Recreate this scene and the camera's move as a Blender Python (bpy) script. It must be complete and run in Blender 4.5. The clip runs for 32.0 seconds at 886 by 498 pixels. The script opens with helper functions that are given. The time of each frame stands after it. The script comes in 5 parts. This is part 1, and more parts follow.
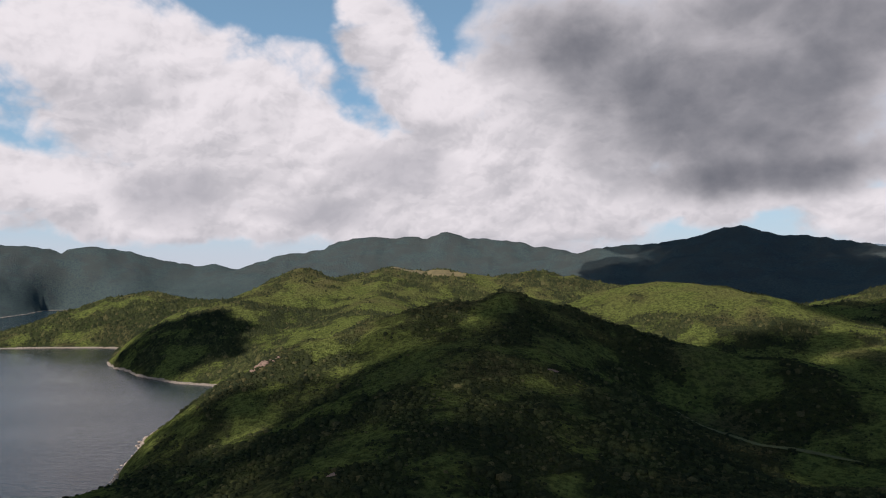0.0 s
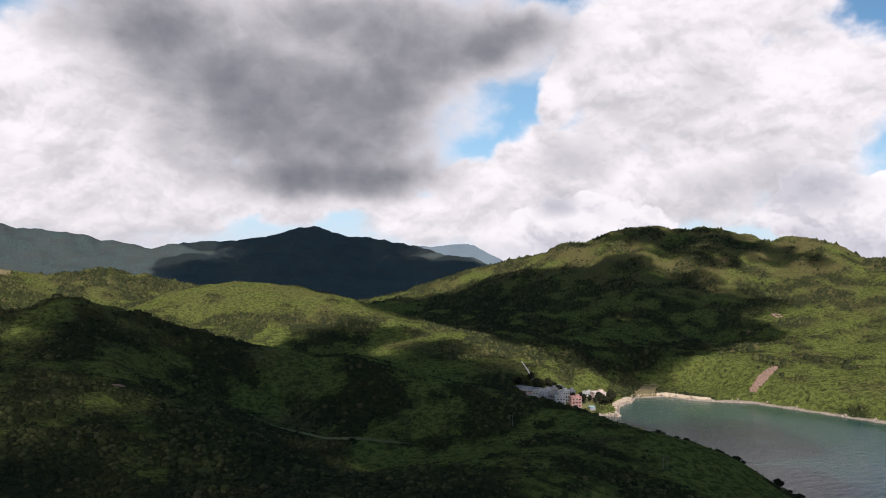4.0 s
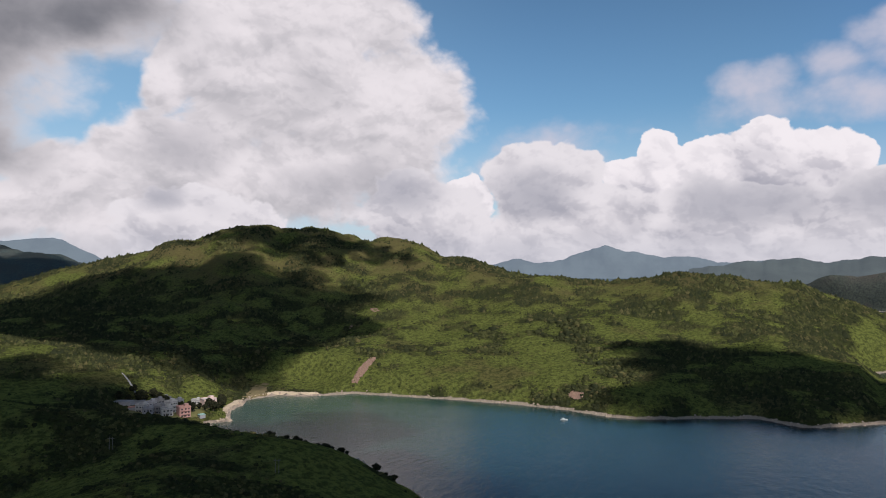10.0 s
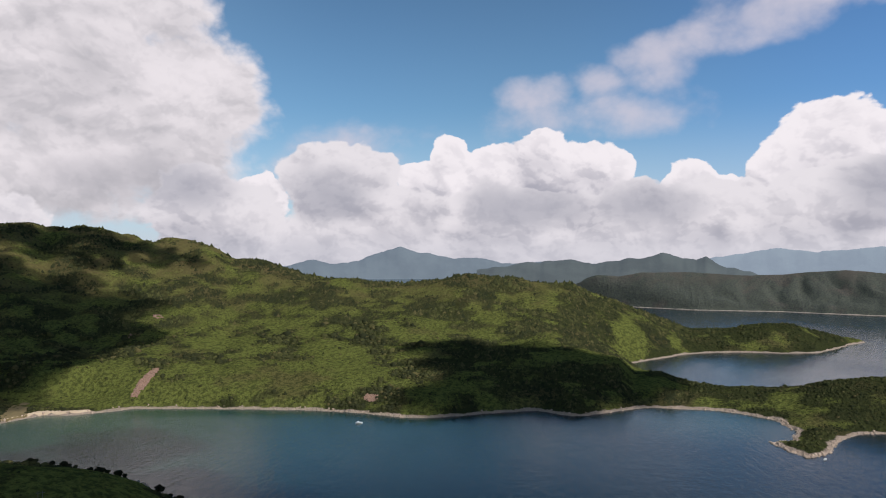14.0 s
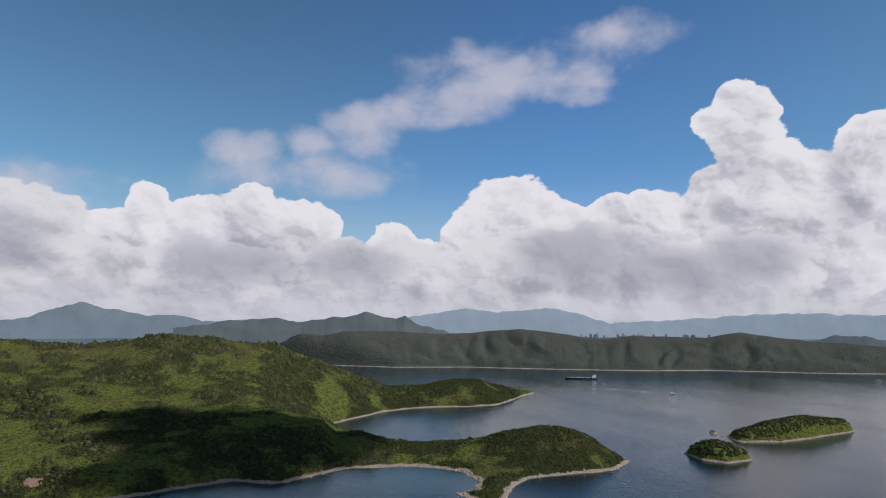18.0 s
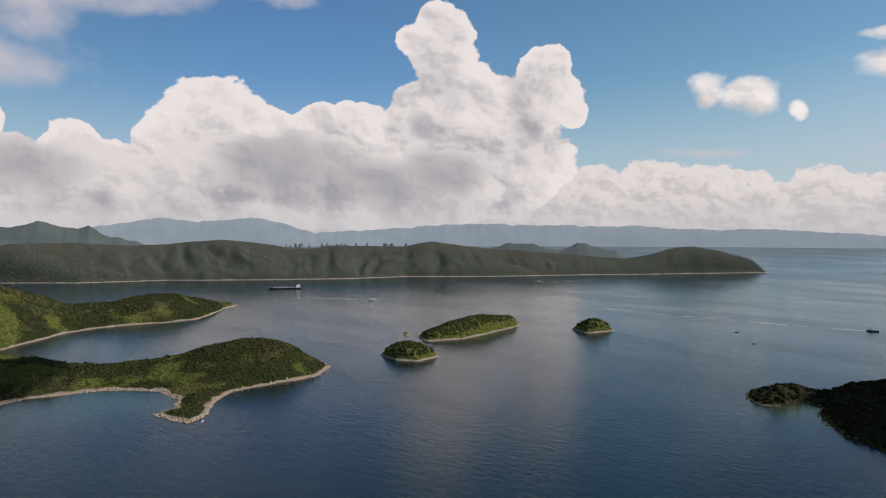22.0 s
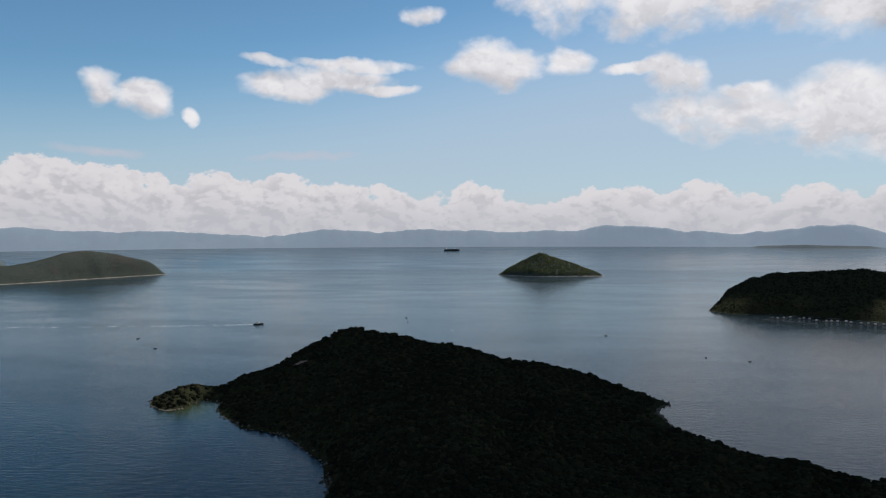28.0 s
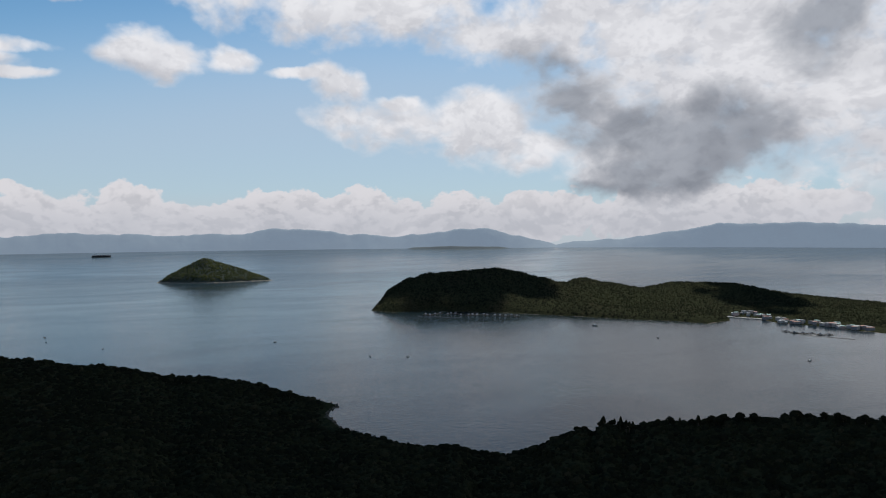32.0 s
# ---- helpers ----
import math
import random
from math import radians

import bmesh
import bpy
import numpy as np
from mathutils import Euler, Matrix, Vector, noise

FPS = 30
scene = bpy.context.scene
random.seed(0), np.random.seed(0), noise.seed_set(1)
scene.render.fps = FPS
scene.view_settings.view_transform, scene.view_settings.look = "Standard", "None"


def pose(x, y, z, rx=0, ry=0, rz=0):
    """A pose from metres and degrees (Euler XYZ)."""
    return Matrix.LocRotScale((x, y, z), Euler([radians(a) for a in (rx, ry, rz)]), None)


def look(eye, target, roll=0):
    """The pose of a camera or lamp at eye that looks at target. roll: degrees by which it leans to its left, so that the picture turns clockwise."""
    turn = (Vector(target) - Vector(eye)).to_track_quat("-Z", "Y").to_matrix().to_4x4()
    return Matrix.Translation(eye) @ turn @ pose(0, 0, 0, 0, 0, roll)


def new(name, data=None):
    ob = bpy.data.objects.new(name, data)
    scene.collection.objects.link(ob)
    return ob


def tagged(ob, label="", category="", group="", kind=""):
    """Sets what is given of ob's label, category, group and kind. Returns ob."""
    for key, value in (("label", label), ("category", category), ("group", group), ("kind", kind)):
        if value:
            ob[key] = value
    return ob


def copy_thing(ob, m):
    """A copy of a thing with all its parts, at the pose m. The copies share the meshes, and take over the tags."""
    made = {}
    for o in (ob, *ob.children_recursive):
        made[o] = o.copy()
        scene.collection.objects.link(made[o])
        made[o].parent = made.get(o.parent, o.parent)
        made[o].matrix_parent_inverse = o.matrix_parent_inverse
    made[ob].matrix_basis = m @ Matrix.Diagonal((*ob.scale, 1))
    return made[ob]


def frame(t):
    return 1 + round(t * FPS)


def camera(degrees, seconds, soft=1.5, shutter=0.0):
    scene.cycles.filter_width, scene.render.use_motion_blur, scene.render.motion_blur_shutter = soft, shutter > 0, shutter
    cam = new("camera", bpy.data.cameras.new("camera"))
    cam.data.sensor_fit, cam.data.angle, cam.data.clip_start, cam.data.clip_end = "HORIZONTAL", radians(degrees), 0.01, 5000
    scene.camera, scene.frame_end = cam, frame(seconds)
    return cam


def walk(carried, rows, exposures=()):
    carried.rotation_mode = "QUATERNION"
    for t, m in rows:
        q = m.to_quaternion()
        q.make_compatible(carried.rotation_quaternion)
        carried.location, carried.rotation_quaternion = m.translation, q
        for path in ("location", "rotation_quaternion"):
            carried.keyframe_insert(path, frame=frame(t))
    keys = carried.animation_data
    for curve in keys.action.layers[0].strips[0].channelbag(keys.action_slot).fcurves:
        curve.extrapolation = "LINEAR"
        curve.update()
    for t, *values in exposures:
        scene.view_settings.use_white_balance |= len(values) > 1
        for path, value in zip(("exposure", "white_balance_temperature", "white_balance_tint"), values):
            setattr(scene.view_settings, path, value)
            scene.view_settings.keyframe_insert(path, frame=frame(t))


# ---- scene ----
# A drone hovers over a wooded headland, turns clockwise and climbs slowly.
# Bearings below are in degrees clockwise from +Y, distances in metres from the origin.
cam = camera(64.69, 32.0, soft=1.1)
PATH = [
    (0, 0.0, 0.0, 125.0, 91.92, 0.16, 0.00), (0.5, 0.2, 0.2, 125.9, 91.90, 0.03, -5.12), (1, 0.4, 0.5, 126.7, 91.89, 0.01, -9.81),
    (1.5, 0.5, 0.7, 127.5, 91.86, -0.12, -14.02), (2, 0.6, 0.9, 128.3, 91.81, -0.29, -18.06), (2.5, 0.6, 1.1, 129.1, 91.72, -0.32, -21.99),
    (3, 0.6, 1.3, 129.8, 91.69, -0.33, -25.84), (3.5, 0.6, 1.5, 130.5, 91.66, -0.31, -29.71), (4, 0.5, 1.6, 131.2, 91.60, -0.38, -33.56),
    (4.5, 0.4, 1.8, 131.9, 91.57, -0.36, -37.06), (6.5, -0.1, 2.3, 134.4, 91.42, -0.15, -47.34), (7, -0.2, 2.4, 135.0, 91.36, -0.04, -50.14),
    (7.5, -0.4, 2.5, 135.6, 91.34, -0.02, -52.92), (8, -0.6, 2.5, 136.1, 91.32, 0.01, -55.54), (8.5, -0.7, 2.6, 136.7, 91.30, -0.01, -58.21),
    (9, -0.9, 2.7, 137.2, 91.30, 0.01, -60.54), (9.5, -1.1, 2.7, 137.7, 91.29, 0.04, -62.65), (10, -1.2, 2.7, 138.2, 91.30, 0.01, -64.70),
    (10.5, -1.4, 2.8, 138.7, 91.28, 0.06, -66.71), (11, -1.5, 2.8, 139.2, 91.31, 0.03, -68.78), (11.5, -1.7, 2.8, 139.7, 91.32, 0.03, -70.85),
    (12, -1.8, 2.8, 140.2, 91.33, 0.01, -72.91), (12.5, -1.9, 2.8, 140.7, 91.34, 0.03, -74.94), (13, -2.0, 2.8, 141.2, 91.36, -0.00, -76.97),
    (13.5, -2.1, 2.8, 141.6, 91.35, 0.06, -78.98), (15.5, -2.3, 2.6, 143.5, 91.48, -0.06, -89.85), (16, -2.2, 2.5, 143.9, 91.74, -0.01, -92.91),
    (16.5, -2.2, 2.4, 144.4, 92.32, -0.09, -95.99), (17, -2.2, 2.3, 144.9, 93.80, -0.14, -99.07), (17.5, -2.1, 2.2, 145.3, 95.38, -0.16, -102.16),
    (18, -2.0, 2.1, 145.8, 96.03, -0.16, -105.01), (18.5, -1.9, 2.0, 146.3, 96.04, -0.09, -107.19), (19, -1.8, 1.9, 146.7, 96.02, -0.07, -109.08),
    (19.5, -1.7, 1.8, 147.2, 95.98, -0.01, -111.15), (20, -1.6, 1.7, 147.7, 95.40, -0.01, -114.91), (20.5, -1.4, 1.5, 148.1, 93.16, 0.01, -118.68),
    (21, -1.2, 1.4, 148.6, 90.51, -0.03, -122.33), (21.5, -1.0, 1.2, 149.1, 88.88, -0.00, -125.54), (22, -0.8, 1.1, 149.6, 88.64, 0.02, -128.75),
    (22.5, -0.6, 0.9, 150.1, 88.65, 0.08, -132.39), (23, -0.4, 0.7, 150.6, 88.68, 0.05, -136.07), (23.5, -0.2, 0.5, 151.1, 88.69, 0.06, -139.76),
    (24, 0.1, 0.3, 151.6, 88.71, 0.07, -143.49), (24.5, 0.3, 0.1, 152.1, 88.70, 0.02, -147.25), (25, 0.5, -0.1, 152.7, 88.69, 0.07, -151.12),
    (25.5, 0.8, -0.3, 153.2, 88.67, 0.08, -155.16), (27.5, 1.6, -1.3, 155.4, 88.63, 0.21, -171.21), (28, 1.8, -1.6, 156.0, 88.62, 0.25, -175.30),
    (28.5, 2.0, -1.9, 156.6, 88.62, 0.29, -179.23), (29, 2.1, -2.2, 157.2, 88.64, 0.30, -183.09), (29.5, 2.3, -2.5, 157.8, 88.65, 0.34, -186.89),
    (30, 2.3, -2.8, 158.4, 88.64, 0.40, -190.56), (30.5, 2.4, -3.1, 159.0, 88.63, 0.41, -193.94), (31, 2.4, -3.4, 159.6, 88.64, 0.46, -196.94),
    (31.5, 2.4, -3.8, 160.3, 88.65, 0.40, -199.75), (32, 2.4, -4.1, 160.9, 88.67, 0.44, -202.08),
]

EXPOSURES = [(0, 0.1, 6450, 15), (1, 0.25, 6450, 15), (2, 0.34, 6450, 15), (4, 0.38, 6450, 15), (7, 0.2, 6450, 15), (9, 0.06, 6450, 15), (13, 0.08, 6450, 15), (16, 0.04, 6450, 14), (17.3, -0.03, 6450, 14), (18.2, -0.12, 6150, 12), (19, -0.15, 5980, 10),
             (20.5, -0.12, 6100, 11), (22, -0.08, 6850, 13), (24, -0.06, 6850, 13), (25.2, -0.08, 6480, 11), (28, -0.12, 6350, 11), (32, -0.14, 6250, 10)]
walk(cam, [(t, pose(x, y, z, rx, ry, rz)) for t, x, y, z, rx, ry, rz in PATH], EXPOSURES)


def at(bearing, r, z=0.0):
    """A place from its bearing, its distance and its height."""
    return Vector((r * math.sin(radians(bearing)), r * math.cos(radians(bearing)), z))


# ---- sky, sun and clouds ----
SUN_BEARING, SUN_HEIGHT = 216.0, 47.0

world = bpy.data.worlds.new("sky")
scene.world = world
world.use_nodes = True
W = world.node_tree.nodes
WL = world.node_tree.links
W.clear()


def wnode(kind, **values):
    n = W.new(kind)
    for key, value in values.items():
        setattr(n, key, value)
    return n


def wput(socket, value):
    if isinstance(value, bpy.types.NodeSocket):
        WL.new(value, socket)
    else:
        socket.default_value = value


def wmath(op, a, b=0.0, c=0.0, clamp=False):
    n = wnode("ShaderNodeMath", operation=op, use_clamp=clamp)
    for s, v in zip(n.inputs, (a, b, c)):
        wput(s, v)
    return n.outputs[0]


def wstep(value, low, high, to_low=0.0, to_high=1.0):
    n = wnode("ShaderNodeMapRange", interpolation_type="SMOOTHSTEP")
    for s, v in zip(n.inputs, (value, low, high, to_low, to_high)):
        wput(s, v)
    return n.outputs[0]


def wnoise(vector, scale, detail, rough=0.55, lacunarity=2.0):
    n = wnode("ShaderNodeTexNoise", noise_dimensions="3D")
    wput(n.inputs["Vector"], vector)
    n.inputs["Scale"].default_value = scale
    n.inputs["Detail"].default_value = detail
    n.inputs["Roughness"].default_value = rough
    n.inputs["Lacunarity"].default_value = lacunarity
    return n.outputs[0]


def wmix(fac, a, b):
    n = wnode("ShaderNodeMix", data_type="RGBA")
    wput(n.inputs[0], fac)
    wput(n.inputs[6], a)
    wput(n.inputs[7], b)
    return n.outputs[2]


sky = wnode("ShaderNodeTexSky", sky_type="NISHITA", sun_disc=False)
sky.sun_elevation, sky.sun_rotation = radians(SUN_HEIGHT), radians(SUN_BEARING)
sky.air_density, sky.dust_density, sky.ozone_density = 1.0, 0.3, 1.6

way = wnode("ShaderNodeTexCoord").outputs["Generated"]
split = wnode("ShaderNodeSeparateXYZ")
WL.new(way, split.inputs[0])
bearing = wmath("MULTIPLY", wmath("ARCTAN2", split.outputs[0], split.outputs[1]), 57.29578)
# 0 to 360 with the seam behind, at -70
bearing = wmath("ADD", wmath("FLOORED_MODULO", wmath("ADD", bearing, 70.0), 360.0), -70.0)
height = wmath("MULTIPLY", wmath("ARCSINE", split.outputs[2]), 57.29578)
# clouds flatten towards the horizon
flat = wnode("ShaderNodeCombineXYZ")
wput(flat.inputs[0], split.outputs[0])
wput(flat.inputs[1], split.outputs[1])
wput(flat.inputs[2], wmath("MULTIPLY", split.outputs[2], 1.35))
flat = flat.outputs[0]

def wpuffs(vector, scale, detail, rough=0.5):
    """Rounded heaps upon heaps, as in the rim of a fair-weather cloud: 1 at the middle of a heap."""
    n = wnode("ShaderNodeTexVoronoi", feature="SMOOTH_F1", normalize=True)
    wput(n.inputs["Vector"], vector)
    n.inputs["Scale"].default_value, n.inputs["Detail"].default_value = scale, detail
    n.inputs["Roughness"].default_value, n.inputs["Smoothness"].default_value = rough, 0.45
    return wmath("SUBTRACT", 1.0, n.outputs["Distance"])


bend = wnode("ShaderNodeVectorMath", operation="MULTIPLY_ADD")
bend_noise = wnode("ShaderNodeTexNoise")
WL.new(flat, bend_noise.inputs["Vector"])
bend_noise.inputs["Scale"].default_value, bend_noise.inputs["Detail"].default_value = 6.0, 3.0
WL.new(bend_noise.outputs["Color"], bend.inputs[0])
bend.inputs[1].default_value = (0.07, 0.07, 0.07)
WL.new(flat, bend.inputs[2])
bent = bend.outputs[0]


def heaped(vector):
    return wmath("ADD", wmath("MULTIPLY", wpuffs(vector, 11.0, 4.0, 0.55), 0.72), wmath("MULTIPLY", wnoise(vector, 5.0, 8.0, 0.55), 0.46))


billow = heaped(bent)
wisps = wnoise(flat, 22.0, 5.0, 0.55)
shift = wnode("ShaderNodeVectorMath", operation="ADD")
WL.new(bent, shift.inputs[0])
sun_way = at(SUN_BEARING, math.cos(radians(SUN_HEIGHT)), math.sin(radians(SUN_HEIGHT)))
shift.inputs[1].default_value = sun_way * 0.014
billow_sunward = heaped(shift.outputs[0])
warp_a = wmath("MULTIPLY", wmath("SUBTRACT", wnoise(flat, 5.0, 5.0), 0.5), 5.0)
warp_b = wmath("MULTIPLY", wmath("SUBTRACT", wnoise(flat, 7.0, 5.0), 0.5), 3.6)
wb = wmath("ADD", bearing, warp_a)
wh = wmath("ADD", height, warp_b)


spot = wnode("ShaderNodeCombineXYZ")
wput(spot.inputs[0], wb)
wput(spot.inputs[1], wh)
spot = spot.outputs[0]


def wvector(op, a, b=(0, 0, 0), c=(0, 0, 0)):
    n = wnode("ShaderNodeVectorMath", operation=op)
    for s, v in zip(n.inputs, (a, b, c)):
        wput(s, v)
    return n.outputs["Value" if op == "DOT_PRODUCT" else "Vector"]


def heap(centre, up, wide, tall, lean=0.0, aside=0.0, over=0.0):
    """How far a direction lies from the middle of one heap of cloud, squared: 1 at its rim."""
    v = wvector("MULTIPLY_ADD", spot, (1.0 / wide, 1.0 / tall, 0.0), ((aside - centre) / wide, (over - up) / tall, 0.0))
    if lean:
        x, y = wvector("DOT_PRODUCT", v, (1, 0, 0)), wvector("DOT_PRODUCT", v, (-lean, 1, 0))
        return wmath("MULTIPLY_ADD", x, x, wmath("MULTIPLY", y, y))
    return wvector("DOT_PRODUCT", v, v)


def heaps(rows, aside=0.0, over=0.0):
    """The union of several heaps (bearing, height, half width, half height, lean), looked at a little aside and over: 1 in a middle, 0 at the rim."""
    total = None
    for row in rows:
        one = heap(*(tuple(row) + (0.0,))[:5], aside, over)
        total = one if total is None else wmath("SMOOTH_MIN", total, one, 0.35)
    return wmath("SUBTRACT", 1.0, total)


BRIGHT = [(48.1, 16.3, 5.1, 4.9), (46.2, 7.8, 6.5, 4.1), (-24.7, 15.9, 9.8, 4.1), (-20.2, 11.8, 11.8, 6.4), (-30.4, 6.6, 8, 2.6), (-13, 8.7, 11.8, 5.8), (-4.3, 17.7, 4, 4.2), (-0.6, 13.8, 4.2, 3.2), (-6.7, 20.4, 2.6, 1.7), (1.7, 8, 12.1, 5.1), (10.4, 11.4, 8.7, 9.4),
    (-20.2, 4.3, 14.4, 1.7), (-1.1, 4.3, 15.3, 2.3), (20.6, 6.3, 8.8, 2.3), (36.7, 7.1, 4.8, 2), (34.5, 4.1, 7.1, 2.2), (54.6, 19.3, 7.9, 6.6), (50.9, 13.3, 6, 5), (59.4, 12.2, 6.9, 6.3), (63.9, 12, 2.5, 2.1),
    (55.5, 7.4, 9.7, 3.7), (43.9, 14.1, 1.8, 2.7), (35, 6.7, 4, 1.9), (40.3, 7.3, 3.7, 2.7), (41.7, 3.9, 11, 2.7), (250, 16, 14, 14), (285, 20, 25, 14)]
REAR = [(84.4, 5.9, 5.5, 2.2), (128.6, 5.5, 6.5, 4.2), (134.5, 5.5, 4.5, 3.6), (128.9, 16.1, 2.3, 2), (128, 13.8, 3.5, 2.9), (129.3, 10.4, 5, 3.6), (136.6, 13, 2.1, 2.2), (137.2, 10.5, 3, 2.4), (133.5, 9.3, 5.9, 3.1), (139.3, 9.5, 1.4, 1.4), (111.1, 8.8, 3.9, 3.1), (107.9, 7.5, 2.7, 2.3),
    (114.3, 8, 2.6, 2.1), (118.5, 8.4, 2.3, 1.9), (121.4, 9.1, 1.7, 1.7), (123.6, 6.4, 5.6, 3.9), (100.9, 6.4, 2.1, 1.7), (103.5, 5.9, 1.8, 1.3), (82.1, 8.4, 1.9, 2.1), (79.5, 6.9, 2.7, 1.8), (90.6, 7.7, 4.6, 2.8),
    (86.3, 7.6, 2.5, 1.9), (93.4, 7.2, 3, 2.1), (66.5, 5.5, 1.9, 1.7), (101, 6.4, 2.1, 1.7)]
FRONT = [(72.7, 6.4, 4.8, 3.5), (64.7, 3.6, 4.9, 2.2), (71.5, 3, 5.2, 2.6), (78.7, 3.5, 4.9, 2.7), (86.3, 3.6, 6, 2.8), (96, 3.6, 5.6, 2.9), (102.8, 4, 5, 3), (109.4, 3.5, 5.8, 3.1), (112, 4.6, 6, 3.2),
    (119.4, 4.6, 5.1, 3.5), (126.8, 4.1, 6.9, 3), (63, 4, 6, 3.4), (45, 3, 6, 3), (74, 1, 16, 2.6), (95, 1, 17, 2.6), (115, 1, 17, 2.8)]
LOW = [(146, 2, 6, 3.2), (152, 2, 4.5, 3.1), (157.5, 2, 3.6, 2.9), (162, 1.6, 3.8, 2.6), (167, 1.5, 3.6, 2.5), (172, 1.5, 4, 2.4), (178, 1.2, 3.6, 2.4), (184, 1, 5, 1.9), (190, 1.3, 3.6, 2.7),
    (196, 1.3, 4, 2.5), (203, 1, 6, 2.2), (210, 1.2, 6, 2.2), (222, 1.2, 12, 2.4), (139, 1.9, 6, 2.8), (130, 1.2, 12, 2.6)]
SMALL = [(166.3, 11.9, 5, 1), (190.5, 12.3, 2.7, 0.6), (149.2, 10.7, 1.2, 1.4), (152.1, 9.7, 2.1, 1.3), (155.3, 8.8, 0.7, 0.6), (162.9, 11.1, 4.1, 1.1), (161.3, 13, 1.9, 0.6, -0.3), (168.1, 13, 5, 0.6, -0.1), (171, 11, 3.4, 0.5), (179.8, 13.3, 3.7, 1.5), (185.2, 13.3, 2, 1.1),
    (174, 17.5, 2.1, 1), (193.4, 12.4, 2.3, 0.9), (198.3, 10.9, 2, 0.7), (196, 17.5, 14.6, 2.7), (211.6, 16.2, 11.1, 3.3), (219.5, 13.7, 6.8, 4.3), (193.7, 11.7, 2.2, 1.8), (198.2, 8.9, 6.2, 2.3), (204.9, 8.4, 4.5, 2.7),
    (209.5, 6.4, 3.9, 1.6), (213.9, 10.8, 5.5, 3.3), (217.7, 6, 7.8, 4.1), (222.6, 8.4, 4.7, 6.2), (228, 13, 11, 9), (236, 8, 9, 7)]
VEILS = [(98.1, 15.3, 2.9, 2.2), (93.7, 14.3, 2.4, 1.4), (95, 11.9, 7, 2), (89.7, 13.6, 2.8, 1.3), (102.9, 17.3, 4.1, 1.6, 0.4), (106.9, 19.1, 5, 1.8, 0.3), (112.9, 19.4, 6.6, 1.4), (73.1, 8.4, 5.7, 3, 0.4),
    (111, 20.5, 9.8, 2.1), (105.6, 18.1, 4.4, 1.7), (116.1, 18.1, 2.8, 0.9), (118.5, 22.1, 6.1, 1.6), (149, 6, 3.3, 0.4), (163.3, 6, 4.1, 0.4)]
DARK = [(27.3, 7.8, 9.9, 3.1), (22.9, 7.4, 11.6, 2.9), (25.9, 12.8, 10.9, 6.1), (30.3, 15.7, 8.1, 4.7), (19.7, 13.3, 15.4, 6.8), (26.1, 11.4, 10.1, 5.9), (11.3, 17.9, 9.3, 5.3), (28, 18.7, 15.2, 4.4), (38.8, 18.3, 7.9, 2.9), (21.8, 10.9, 13.5, 5.6), (33.6, 17.7, 13.4, 3.4)]
CORE = [(209.3, 13, 3, 2.3), (212.2, 10.1, 4.1, 3.2), (217, 7.5, 6.2, 2.5), (219.2, 4.7, 5.7, 3), (214.3, 3.1, 6.3, 1.1), (225, 7, 4.5, 3.4), (231, 15, 3.2, 3.4)]
BASES = [(115.7, 5.1, 6, 3), (123.1, 4.1, 6.9, 2.3), (128.6, 5, 5, 2.1), (97.3, 4.7, 5.2, 2.2), (89, 4.4, 4.8, 2.4), (86.3, 4.5, 4.1, 2.3), (71.5, 6, 3.9, 2.6), (44.9, 9, 3.5, 2.3), (57.8, 6.4, 7.8, 2.1),
    (42.6, 5.1, 2.3, 1.4), (-10.3, 4.7, 5.9, 1.4), (-21.4, 5.8, 5.2, 2.6), (-3.9, 8.4, 5.6, 2.8)]


def dense(field, rough, push=0.0, form=None):
    """Thickness of a layer of heaps: 0 at its rim."""
    lumps = wmath("MULTIPLY", wmath("SUBTRACT", form or billow, 0.70), rough)
    fine = wmath("MULTIPLY", wmath("SUBTRACT", wisps, 0.5), rough * 0.16)
    return wmath("ADD", wmath("ADD", field, push), wmath("ADD", lumps, fine))


def cover(field, rough, soft, push=0.0, form=None):
    return wstep(dense(field, rough, push, form), 0.0, soft)


fine_heaps = wmath("ADD", wmath("MULTIPLY", wpuffs(bent, 30.0, 3.0, 0.5), 0.72), wmath("MULTIPLY", wisps, 0.46))
mid_heaps = wmath("ADD", wmath("MULTIPLY", wpuffs(bent, 17.0, 3.0, 0.5), 0.72), wmath("MULTIPLY", wnoise(flat, 11.0, 5.0, 0.5), 0.46))
bright_field, rear_field, front_field, low_field, small_field = heaps(BRIGHT), heaps(REAR), heaps(FRONT), heaps(LOW), heaps(SMALL)
main_depth = dense(bright_field, 4.4, 0.34)
rear_depth = dense(rear_field, 4.0, 0.0)
front_depth = dense(front_field, 2.8, 0.0, mid_heaps)
low_depth = dense(low_field, 3.0, 0.0, fine_heaps)
rear, front, low = wstep(rear_depth, 0.0, 0.16), wstep(front_depth, 0.0, 0.22), wstep(low_depth, 0.0, 0.22)
small_depth = dense(small_field, 6.0, 0.12, wmath("ADD", wmath("MULTIPLY", mid_heaps, 0.5), wmath("MULTIPLY", billow, 0.5)))
small = wstep(small_depth, 0.0, 1.25)
veil = wmath("MULTIPLY", cover(heaps(VEILS), 7.0, 2.4, 0.45), 0.80)
dark_field = heaps(DARK)
dark = wmath("MULTIPLY", cover(dark_field, 1.6, 1.5, 0.16), 0.94)
core = wmath("MULTIPLY", cover(heaps(CORE), 5.5, 1.5, 0.30), 0.90)
